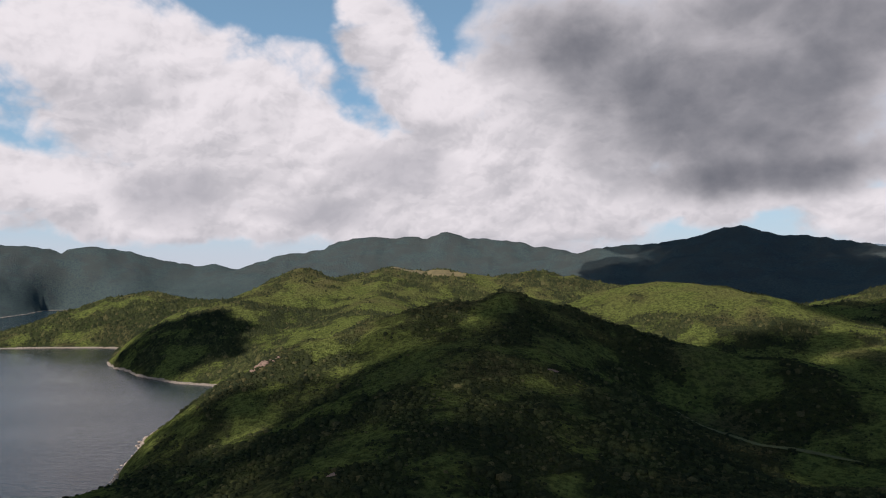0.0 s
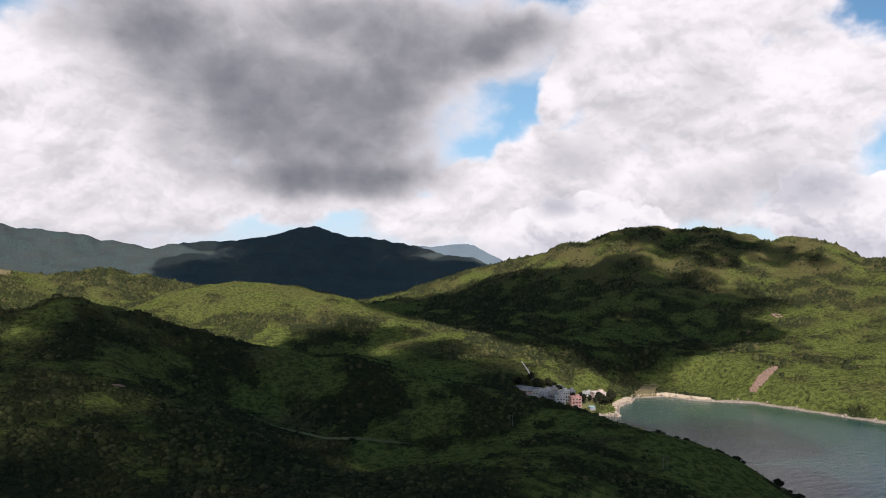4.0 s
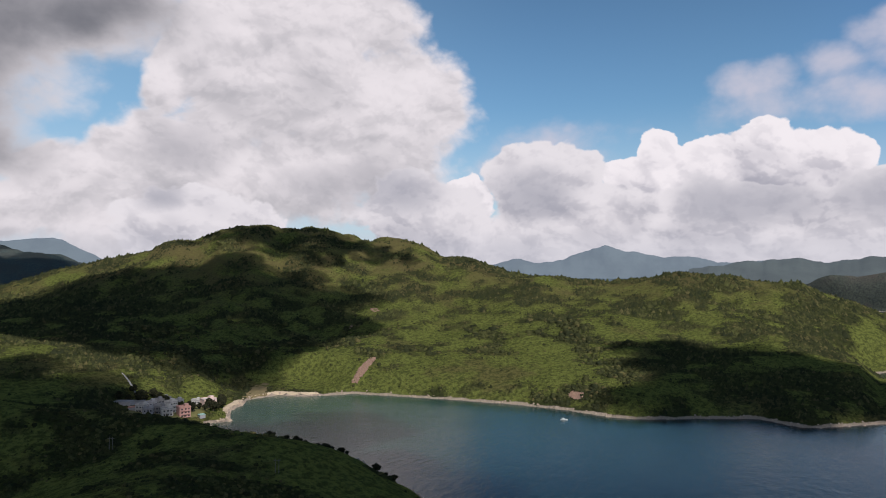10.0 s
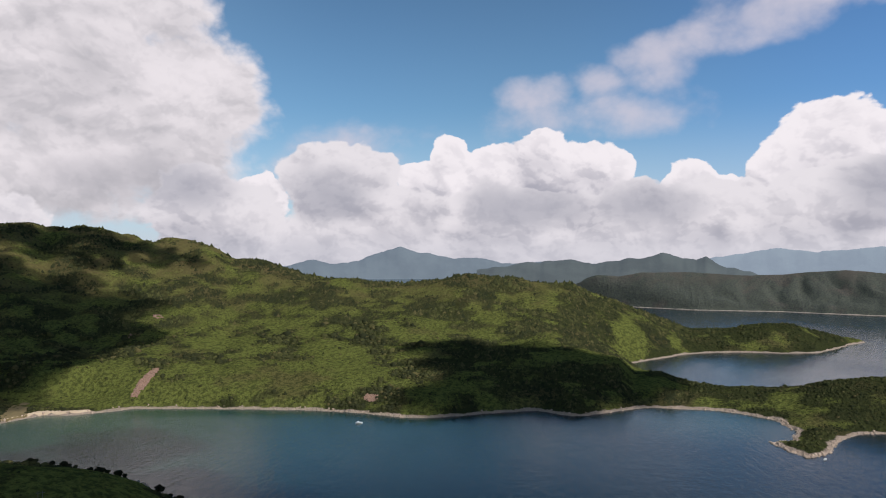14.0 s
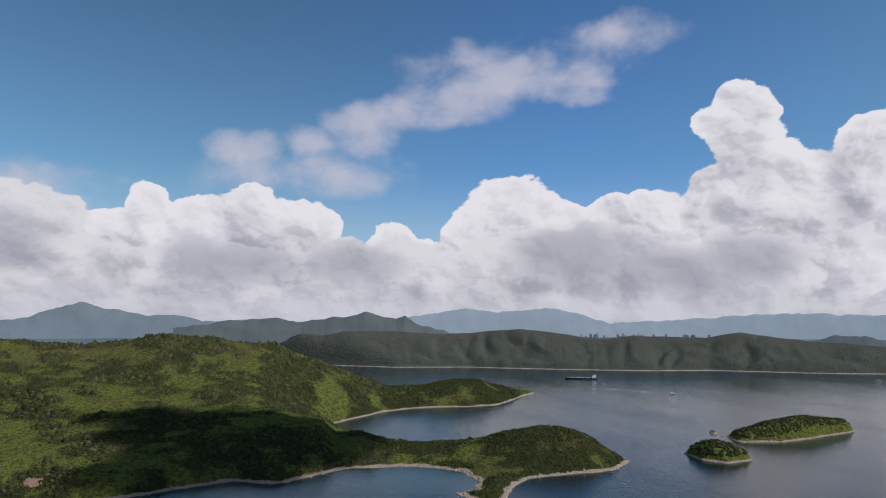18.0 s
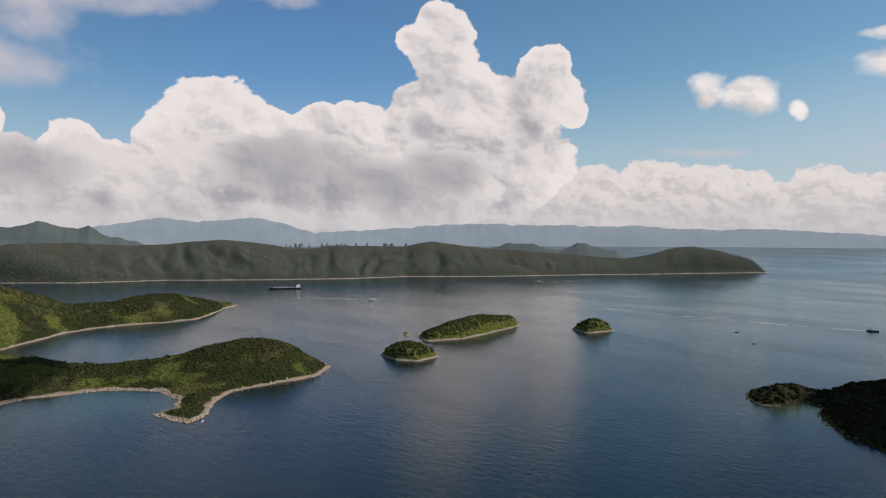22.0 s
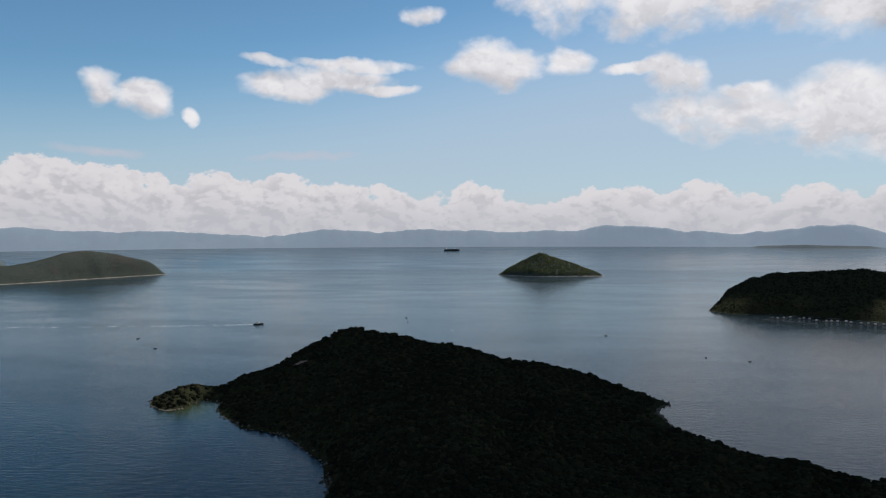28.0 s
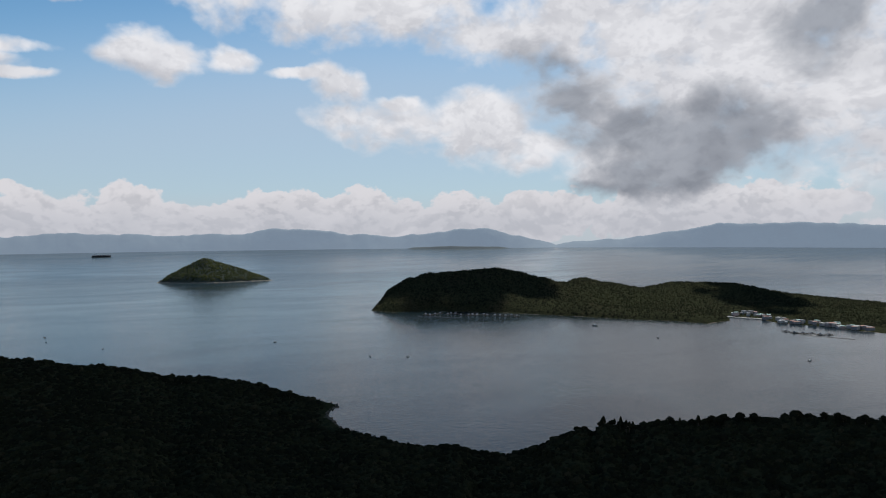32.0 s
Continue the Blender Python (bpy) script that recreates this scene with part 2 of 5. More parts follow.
main = wmath("MAXIMUM", wstep(main_depth, 0.0, 0.8), wstep(dense(dark_field, 2.6, 0.15), 0.0, 0.9))
relief = wmath("SUBTRACT", billow, billow_sunward)
lit = wstep(relief, -0.055, 0.035)
mid_shift = wnode("ShaderNodeVectorMath", operation="ADD")
WL.new(bent, mid_shift.inputs[0])
mid_shift.inputs[1].default_value = sun_way * 0.009
lit_fine = wstep(wmath("SUBTRACT", wpuffs(bent, 24.0, 3.0, 0.55), wpuffs(mid_shift.outputs[0], 24.0, 3.0, 0.55)), -0.06, 0.04)
far_shift = wnode("ShaderNodeVectorMath", operation="ADD")
WL.new(bent, far_shift.inputs[0])
far_shift.inputs[1].default_value = sun_way * 0.07
lit_broad = wstep(wmath("SUBTRACT", wnoise(bent, 4.5, 3.0, 0.5), wnoise(far_shift.outputs[0], 4.5, 3.0, 0.5)), -0.16, 0.14)
big_shift = wnode("ShaderNodeVectorMath", operation="ADD")
WL.new(bent, big_shift.inputs[0])
big_shift.inputs[1].default_value = sun_way * 0.028
lit_big = wstep(wmath("SUBTRACT", wpuffs(bent, 6.5, 2.0, 0.5), wpuffs(big_shift.outputs[0], 6.5, 2.0, 0.5)), -0.10, 0.06)
under = wmath("MULTIPLY", cover(heaps(BASES), 1.5, 1.4, 0.2), 0.72)


def modelled(field, rows, aside, over, depth, weights):
    """How brightly each place of a layer is lit: its side to the sun, its heaps, its thin rims."""
    form = wstep(wmath("SUBTRACT", field, heaps(rows, aside, over)), -0.8, 0.55)
    rim = wmath("SUBTRACT", 1.0, wstep(depth, 0.1, 1.0))
    total = 0.0
    for weight, share in zip(weights, (form, lit, lit_fine, lit_big, rim)):
        total = wmath("MULTIPLY_ADD", share, weight, total)
    return wstep(total, 0.08, 0.84)


blue = wnode("ShaderNodeVectorMath", operation="SCALE")
WL.new(sky.outputs[0], blue.inputs[0])
blue.inputs["Scale"].default_value = 0.088
tint = wnode("ShaderNodeVectorMath", operation="MULTIPLY")
WL.new(blue.outputs[0], tint.inputs[0])
wput(tint.inputs[1], wmix(wmath("MULTIPLY", wstep(bearing, 85.0, 118.0), wstep(bearing, 150.0, 112.0)), (0.74, 1.03, 1.10, 1), (0.66, 1.03, 1.32, 1)))
deepen = wnode("ShaderNodeVectorMath", operation="SCALE")
WL.new(tint.outputs[0], deepen.inputs[0])
wput(deepen.inputs["Scale"], wstep(height, 12.0, 30.0, 1.0, 0.84))
blue = deepen.outputs[0]
# haze over the horizon
blue = wmix(wstep(bearing, 75.0, 35.0, 0.0, 0.35), blue, (0.32, 0.52, 0.66, 1))
blue = wmix(wmath("MULTIPLY", wstep(wmath("SUBTRACT", height, wstep(bearing, 140.0, 200.0, 0.0, 8.0)), 13.0, 0.5), 0.74), blue, (0.50, 0.58, 0.68, 1))
white = wmix(modelled(bright_field, BRIGHT, 0.5, 2.6, main_depth, (0.34, 0.12, 0.10, 0.26, 0.22)), (0.46, 0.455, 0.475, 1), (0.77, 0.74, 0.75, 1))
white = wmix(wmath("MULTIPLY", under, 0.8), white, (0.37, 0.37, 0.40, 1))
thin = wmath("ADD", wmath("MULTIPLY", wstep(dark_field, 1.1, 0.0), 0.75), wmath("ADD", wmath("MULTIPLY", lit, 0.06), wmath("MULTIPLY", lit_broad, 0.14)))
grey = wmix(thin, (0.082, 0.092, 0.114, 1), (0.35, 0.357, 0.38, 1))
full = wmix(veil, blue, (0.60, 0.58, 0.64, 1))
full = wmix(wmath("MULTIPLY", low, 0.92), full, wmix(modelled(low_field, LOW, 0.6, 0.9, low_depth, (0.34, 0.08, 0.26, 0.0, 0.30)), (0.50, 0.485, 0.505, 1), (0.80, 0.755, 0.755, 1)))
full = wmix(rear, full, wmix(modelled(rear_field, REAR, 1.6, 2.0, rear_depth, (0.36, 0.05, 0.12, 0.26, 0.22)), (0.34, 0.345, 0.40, 1), (0.84, 0.81, 0.82, 1)))
full = wmix(wmath("MULTIPLY", wmath("MULTIPLY", rear, under), 0.7), full, (0.33, 0.34, 0.39, 1))
full = wmix(main, full, wmix(dark, white, grey))
full = wmix(front, full, wmix(modelled(front_field, FRONT, 1.2, 1.6, front_depth, (0.36, 0.05, 0.13, 0.26, 0.20)), (0.33, 0.335, 0.385, 1), (0.74, 0.72, 0.735, 1)))
full = wmix(wmath("MULTIPLY", front, under), full, (0.34, 0.35, 0.40, 1))
full = wmix(small, full, wmix(core, wmix(modelled(small_field, SMALL, 0.3, 1.2, small_depth, (0.30, 0.10, 0.14, 0.18, 0.24)), (0.60, 0.595, 0.62, 1), (0.94, 0.92, 0.92, 1)), wmix(wmath("ADD", wmath("MULTIPLY", lit_big, 0.6), wmath("MULTIPLY", lit, 0.4)), (0.20, 0.215, 0.25, 1), (0.36, 0.38, 0.42, 1))))
# far air veils the feet of the clouds
full = wmix(wmath("MULTIPLY", wstep(height, 3.6, 0.6), 0.5), full, (0.55, 0.56, 0.61, 1))
background = wnode("ShaderNodeBackground")
wput(background.inputs[0], full)
background.inputs[1].default_value = 1.0
WL.new(background.outputs[0], wnode("ShaderNodeOutputWorld").inputs[0])

sun = new("sun", bpy.data.lights.new("sun", "SUN"))
sun.data.energy, sun.data.angle, sun.data.color = 4.4, radians(0.53), (1.0, 0.95, 0.86)
sun.matrix_world = look(sun_way * 3000, (0, 0, 0))


# ---- materials ----
class Surface:
    """A node material: short calls for the nodes that the surfaces here are made of."""

    def __init__(self, name, rough=0.8, metal=0.0):
        self.mat = bpy.data.materials.new(name)
        self.mat.use_nodes = True
        self.nodes, self.links = self.mat.node_tree.nodes, self.mat.node_tree.links
        self.bsdf = self.nodes["Principled BSDF"]
        self.bsdf.inputs["Roughness"].default_value = rough
        self.bsdf.inputs["Metallic"].default_value = metal
        self.bsdf.inputs["Specular IOR Level"].default_value = 0.25

    def put(self, socket, value):
        if isinstance(value, bpy.types.NodeSocket):
            self.links.new(value, socket)
        else:
            socket.default_value = value

    def place(self):
        return self.nodes.new("ShaderNodeNewGeometry").outputs["Position"]

    def piece(self):
        return self.nodes.new("ShaderNodeNewGeometry").outputs["Random Per Island"]

    def each(self):
        return self.nodes.new("ShaderNodeObjectInfo").outputs["Random"]

    def up(self):
        n = self.nodes.new("ShaderNodeSeparateXYZ")
        self.links.new(self.place(), n.inputs[0])
        return n.outputs[2]

    def noise(self, scale, detail=4.0, rough=0.55, stretch=(1, 1, 1), distort=0.0):
        m = self.nodes.new("ShaderNodeMapping")
        self.links.new(self.place(), m.inputs[0])
        m.inputs["Scale"].default_value = stretch
        n = self.nodes.new("ShaderNodeTexNoise")
        self.links.new(m.outputs[0], n.inputs["Vector"])
        n.inputs["Scale"].default_value, n.inputs["Detail"].default_value = scale, detail
        n.inputs["Roughness"].default_value, n.inputs["Distortion"].default_value = rough, distort
        return n.outputs[0]

    def cells(self, scale):
        n = self.nodes.new("ShaderNodeTexVoronoi")
        self.links.new(self.place(), n.inputs["Vector"])
        n.inputs["Scale"].default_value = scale
        return n.outputs["Distance"]

    def math(self, op, a, b=0.0):
        n = self.nodes.new("ShaderNodeMath")
        n.operation = op
        self.put(n.inputs[0], a)
        self.put(n.inputs[1], b)
        return n.outputs[0]

    def step(self, value, low, high, to_low=0.0, to_high=1.0):
        n = self.nodes.new("ShaderNodeMapRange")
        n.interpolation_type = "SMOOTHSTEP"
        for s, v in zip(n.inputs, (value, low, high, to_low, to_high)):
            self.put(s, v)
        return n.outputs[0]

    def mix(self, fac, a, b):
        n = self.nodes.new("ShaderNodeMix")
        n.data_type = "RGBA"
        for s, v in zip((n.inputs[0], n.inputs[6], n.inputs[7]), (fac, a, b)):
            self.put(s, (*v, 1.0) if isinstance(v, tuple) and len(v) == 3 else v)
        return n.outputs[2]

    def colour(self, value):
        self.put(self.bsdf.inputs["Base Color"], (*value, 1.0) if isinstance(value, tuple) else value)
        return self

    def bump(self, value, strength, distance):
        n = self.nodes.new("ShaderNodeBump")
        n.inputs["Strength"].default_value, n.inputs["Distance"].default_value = strength, distance
        self.links.new(value, n.inputs["Height"])
        self.links.new(n.outputs[0], self.bsdf.inputs["Normal"])
        return self


def slope_surface(name, grass, scrub, wood, dry, rock=(0.36, 0.29, 0.23), sand_to=0.9, relief=1.0):
    """Hillside: grass and scrub in patches, woods in between, bare rock along the water line."""
    s = Surface(name, 0.95)
    s.bsdf.inputs["Specular IOR Level"].default_value = 0.0
    large, mid, fine = s.noise(0.006, 5, 0.6), s.noise(0.035, 6, 0.62), s.noise(0.22, 5, 0.65)
    c = s.mix(s.step(mid, 0.44, 0.62, 0.0, 0.8), grass, scrub)
    c = s.mix(s.step(large, 0.46, 0.62, 0.0, 0.25), c, wood)
    stand = s.nodes.new("ShaderNodeAttribute")
    stand.attribute_name = "woods"
    c = s.mix(s.step(s.math("ADD", stand.outputs["Fac"], s.math("MULTIPLY", s.math("SUBTRACT", fine, 0.5), 0.9)), 0.35, 0.75, 0.0, 0.8), c, wood)
    # open meadows are a fresher green
    c = s.mix(s.step(stand.outputs["Fac"], 0.34, 0.06, 0.0, 0.85), c, tuple(1.2 * v for v in grass))
    c = s.mix(s.math("MULTIPLY", s.step(s.noise(0.012, 6, 0.6), 0.54, 0.66), 0.6), c, dry)
    c = s.mix(s.step(fine, 0.44, 0.60, 0.0, 0.62), c, wood)
    c = s.mix(s.step(s.noise(0.55, 4, 0.65), 0.50, 0.64, 0.0, 0.5), c, wood)
    # upper slopes are drier and browner
    c = s.mix(s.math("MULTIPLY", s.step(s.up(), 45.0, 150.0), s.step(s.noise(0.015, 5, 0.6), 0.38, 0.60, 0.0, 0.75)), c, dry)
    edge = s.math("ADD", s.up(), s.math("MULTIPLY", s.noise(0.05, 5, 0.6), 4.5))
    stone = s.mix(s.noise(0.5, 5), rock, tuple(0.55 * v for v in rock))
    c = s.mix(s.step(edge, sand_to + 2.9, sand_to + 2.2), c, stone)
    s.colour(c)
    s.bump(s.math("ADD", s.math("MULTIPLY", mid, 6.0), s.math("MULTIPLY", fine, 4.5)), relief, 1.6)
    return s.mat


HILL = slope_surface("hillside", (0.118, 0.136, 0.035), (0.078, 0.082, 0.031), (0.026, 0.032, 0.015), (0.116, 0.094, 0.044), (0.45, 0.365, 0.295), 1.4)
# Copy of the hillside darkened to carry cloud shade on headland and fishing island.
SHADY_HILL = slope_surface("shade_darkened_side", (0.030, 0.032, 0.017), (0.023, 0.025, 0.014), (0.014, 0.016, 0.010), (0.042, 0.037, 0.023), (0.20, 0.17, 0.14), -0.3, 0.4)
# Greyer, bluer copy of the hillside: haze over the strait put into its colour.
DISTANT_HILL = slope_surface("hazed_hillside", (0.070, 0.078, 0.062), (0.052, 0.059, 0.052), (0.034, 0.042, 0.043), (0.098, 0.082, 0.070), (0.42, 0.36, 0.30), 1.4, 0.8)
# Bluish and dark: aerial haze and cloud shade mixed into the slope colours.
MOUNTAIN = slope_surface("hazed_mountain_side", (0.058, 0.076, 0.068), (0.042, 0.057, 0.062), (0.028, 0.040, 0.053), (0.058, 0.064, 0.060), (0.36, 0.29, 0.23), 0.9, 0.6)


def leaf_surface(name, light, dark, dry):
    s = Surface(name, 0.8)
    s.bsdf.inputs["Specular IOR Level"].default_value = 0.0
    patch, groves = s.noise(0.006, 5, 0.6), s.noise(0.018, 6, 0.6, (1, 1, 1), 1.0)
    c = s.mix(s.piece(), dark, light)
    c = s.mix(s.step(patch, 0.46, 0.58, 0.0, 0.6), c, dark)
    c = s.mix(s.step(groves, 0.48, 0.58, 0.0, 0.6), c, dark)
    c = s.mix(s.math("MULTIPLY", s.step(s.piece(), 0.86, 0.97), 0.6), c, dry)
    c = s.mix(s.step(s.noise(1.3, 4, 0.6), 0.35, 0.7, 0.0, 0.5), c, tuple(0.5 * v for v in dark))
    s.colour(c)
    s.bump(s.noise(1.6, 4, 0.65), 0.8, 0.6)
    return s.mat


LEAVES = leaf_surface("scrub_leaves", (0.092, 0.097, 0.035), (0.025, 0.030, 0.016), (0.125, 0.104, 0.048))
SPIT_LEAVES = leaf_surface("olive_leaves", (0.072, 0.080, 0.030), (0.024, 0.030, 0.015), (0.100, 0.084, 0.040))
# Leaf colours lowered well below the scrub's, with the headland's shade put in.
DARK_LEAVES = leaf_surface("shade_darkened_leaves", (0.036, 0.038, 0.020), (0.015, 0.017, 0.011), (0.050, 0.044, 0.026))


def plain(name, rgb, rough=0.7, vary=0.25, scale=0.6, metal=0.0):
    """A surface of one colour with stains at two scales."""
    s = Surface(name, rough, metal)
    c = s.mix(s.step(s.noise(scale, 5, 0.6), 0.35, 0.7), rgb, tuple(v * (1 - vary) for v in rgb))
    c = s.mix(s.math("MULTIPLY", s.step(s.noise(scale * 7, 3), 0.55, 0.75), 0.4), c, tuple(v * (1 - 1.6 * vary) for v in rgb))
    s.colour(c)
    return s.mat


ROCK = plain("shore_rock", (0.42, 0.335, 0.265), 0.85, 0.4, 0.3)
DARK_ROCK = plain("dark_shore_rock", (0.13, 0.11, 0.09), 0.85, 0.4, 0.3)
SAND = plain("sand", (0.44, 0.35, 0.25), 0.9, 0.15, 0.1)
EARTH = plain("bare_earth", (0.23, 0.145, 0.105), 0.9, 0.3, 0.2)
WHITE_WALL = plain("white_render", (0.42, 0.41, 0.40), 0.7, 0.15)
PINK_WALL = plain("pink_render", (0.62, 0.47, 0.43), 0.7, 0.15)
BRICK_WALL = plain("rose_tiled_wall", (0.42, 0.24, 0.21), 0.6, 0.2)
GREY_WALL = plain("grey_render", (0.28, 0.28, 0.30), 0.7, 0.2)
GREEN_ROOF = plain("green_sheet_roof", (0.28, 0.46, 0.42), 0.5, 0.2)
GREY_ROOF = plain("grey_roof_slab", (0.20, 0.20, 0.215), 0.8, 0.25)
RED_ROOF = plain("rusty_sheet_roof", (0.40, 0.20, 0.15), 0.7, 0.3)
DARK_GLASS = plain("dark_window_glass", (0.03, 0.035, 0.045), 0.15, 0.1)
HULL_DARK = plain("dark_hull_paint", (0.045, 0.045, 0.055), 0.5, 0.2)
HULL_WHITE = plain("white_ship_paint", (0.78, 0.78, 0.78), 0.4, 0.1)
CARGO = plain("grey_deck_cargo", (0.34, 0.34, 0.36), 0.8, 0.3)
CONCRETE = plain("pale_concrete", (0.40, 0.38, 0.35), 0.85, 0.2)
BARK = plain("bark", (0.10, 0.08, 0.06), 0.9, 0.3, 2.0)


def sea_surface():
    s = Surface("sea_water", 0.12)
    s.bsdf.inputs["Specular IOR Level"].default_value = 0.42
    s.bsdf.inputs["IOR"].default_value = 1.33
    deep = s.mix(s.step(s.noise(0.0016, 5, 0.6), 0.40, 0.62), (0.002, 0.0065, 0.010), (0.004, 0.013, 0.018))
    for bearing, r, reach, strength, tint in ((51, 700, 260, 0.9, (0.036, 0.066, 0.046)), (62, 690, 330, 0.85, (0.016, 0.058, 0.044)), (76, 620, 300, 0.5, (0.005, 0.024, 0.026)),
                                              (103, 690, 130, 0.6, (0.012, 0.050, 0.048)), (156, 655, 60, 0.9, (0.045, 0.060, 0.028)), (-18, 770, 120, 0.5, (0.018, 0.045, 0.040))):
        n = s.nodes.new("ShaderNodeVectorMath")
        n.operation = "DISTANCE"
        s.links.new(s.place(), n.inputs[0])
        n.inputs[1].default_value = at(bearing, r)
        far = s.math("ADD", n.outputs["Value"], s.math("MULTIPLY", s.noise(0.012, 4), 0.5 * reach))
        deep = s.mix(s.math("MULTIPLY", s.step(far, 1.25 * reach, 0.25 * reach), strength), deep, tint)
    # open strait paler than the bays: distance haze and sheen put into its colour
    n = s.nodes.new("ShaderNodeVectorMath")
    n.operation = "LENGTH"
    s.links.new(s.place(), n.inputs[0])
    strait_haze = s.mix(s.step(n.outputs["Value"], 1800.0, 4300.0), (0.012, 0.024, 0.030), (0.048, 0.074, 0.088))
    deep = s.mix(s.step(n.outputs["Value"], 750.0, 1500.0), deep, strait_haze)
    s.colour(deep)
    ripples = s.noise(0.10, 4, 0.6, (1.0, 2.4, 1.0), 0.6)
    chop = s.noise(0.6, 3, 0.6, (1.0, 1.7, 1.0))
    away = s.step(n.outputs["Value"], 900.0, 3000.0, 0.0, 0.05)
    s.put(s.bsdf.inputs["Roughness"], s.math("ADD", s.step(s.noise(0.0022, 6, 0.62, (1.0, 3.0, 1.0), 0.8), 0.36, 0.66, 0.10, 0.18), away))
    s.bump(s.math("ADD", s.math("MULTIPLY", ripples, 1.1), s.math("MULTIPLY", chop, 0.25)), 0.42, 1.0)
    # the open water beyond lies smoother
    s.links.new(s.step(n.outputs["Value"], 500.0, 2600.0, 0.27, 0.06), s.bsdf.inputs["Normal"].links[0].from_node.inputs["Strength"])
    return s.mat


WATER = sea_surface()


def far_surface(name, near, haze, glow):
    """A range beyond the strait; emission paints the haze of miles of bright air."""
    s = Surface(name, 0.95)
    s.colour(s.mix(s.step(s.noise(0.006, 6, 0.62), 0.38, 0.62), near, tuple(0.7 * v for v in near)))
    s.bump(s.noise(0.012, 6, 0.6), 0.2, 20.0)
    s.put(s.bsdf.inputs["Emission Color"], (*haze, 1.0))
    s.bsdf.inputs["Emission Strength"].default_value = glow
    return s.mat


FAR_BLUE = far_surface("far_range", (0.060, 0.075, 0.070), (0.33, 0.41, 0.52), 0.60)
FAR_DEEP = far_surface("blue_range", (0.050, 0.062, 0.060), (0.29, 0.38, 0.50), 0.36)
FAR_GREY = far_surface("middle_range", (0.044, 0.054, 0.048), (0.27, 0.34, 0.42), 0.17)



FOAM = Surface("foam", 0.9)
FOAM.colour((0.75, 0.78, 0.80))
FOAM.put(FOAM.bsdf.inputs["Alpha"], FOAM.step(FOAM.noise(0.05, 4, 0.6), 0.38, 0.66, 0.15, 0.55))
FOAM = FOAM.mat


# ---- ground ----
def lattice(ix, iy, seed):
    v = np.sin(ix * 127.1 + iy * 311.7 + seed * 74.7) * 43758.5453
    return v - np.floor(v)


def value_noise(x, y, seed=0):
    ix, iy = np.floor(x), np.floor(y)
    fx, fy = x - ix, y - iy
    fx, fy = fx * fx * (3 - 2 * fx), fy * fy * (3 - 2 * fy)
    a, b = lattice(ix, iy, seed), lattice(ix + 1, iy, seed)
    c, d = lattice(ix, iy + 1, seed), lattice(ix + 1, iy + 1, seed)
    return (a + (b - a) * fx) * (1 - fy) + (c + (d - c) * fx) * fy


def fractal(x, y, size, octaves=5, seed=0, gain=0.5):
    total, amp, norm = 0.0, 1.0, 0.0
    for i in range(octaves):
        k = 2.03 ** i / size
        total = total + amp * (value_noise(x * k + 17.3 * i, y * k - 9.1 * i, seed + i) * 2 - 1)
        norm += amp
        amp *= gain
    return total / norm


def plan(points):
    """Bearings and distances (and heights) as an array of x, y (and z)."""
    return np.array([(r * math.sin(radians(a)), r * math.cos(radians(a)), *rest) for a, r, *rest in points])


def inland(x, y, shore):
    """How far a place lies inside a shore line; below 0 out in the water."""
    best, inside = np.full(x.shape, 1e12), np.zeros(x.shape, bool)
    for (ax, ay), (bx, by) in zip(shore, np.roll(shore, -1, 0)):
        ex, ey = bx - ax, by - ay
        t = np.clip(((x - ax) * ex + (y - ay) * ey) / (ex * ex + ey * ey + 1e-9), 0, 1)
        best = np.minimum(best, (x - ax - t * ex) ** 2 + (y - ay - t * ey) ** 2)
        if ay != by:
            inside ^= ((ay > y) != (by > y)) & (x < ex * (y - ay) / ey + ax)
    return np.where(inside, 1, -1) * np.sqrt(best)


def ridge(x, y, crest, width, power):
    """The height that one crest line gives the ground round it."""
    whole, reach = np.zeros(x.shape), 3.4 * np.max(width)
    low, high = crest.min(0) - reach, crest.max(0) + reach
    close = (x > low[0]) & (x < high[0]) & (y > low[1]) & (y < high[1])
    x, y, width = x[close], y[close], np.broadcast_to(width, close.shape)[close]
    best = np.zeros(x.shape)
    for (ax, ay, az), (bx, by, bz) in zip(crest[:-1], crest[1:]):
        ex, ey = bx - ax, by - ay
        t = np.clip(((x - ax) * ex + (y - ay) * ey) / (ex * ex + ey * ey + 1e-9), 0, 1)
        d = np.hypot(x - ax - t * ex, y - ay - t * ey)
        best = np.maximum(best, (az + (bz - az) * t) * np.exp(-(d / width) ** power))
    whole[close] = best
    return whole


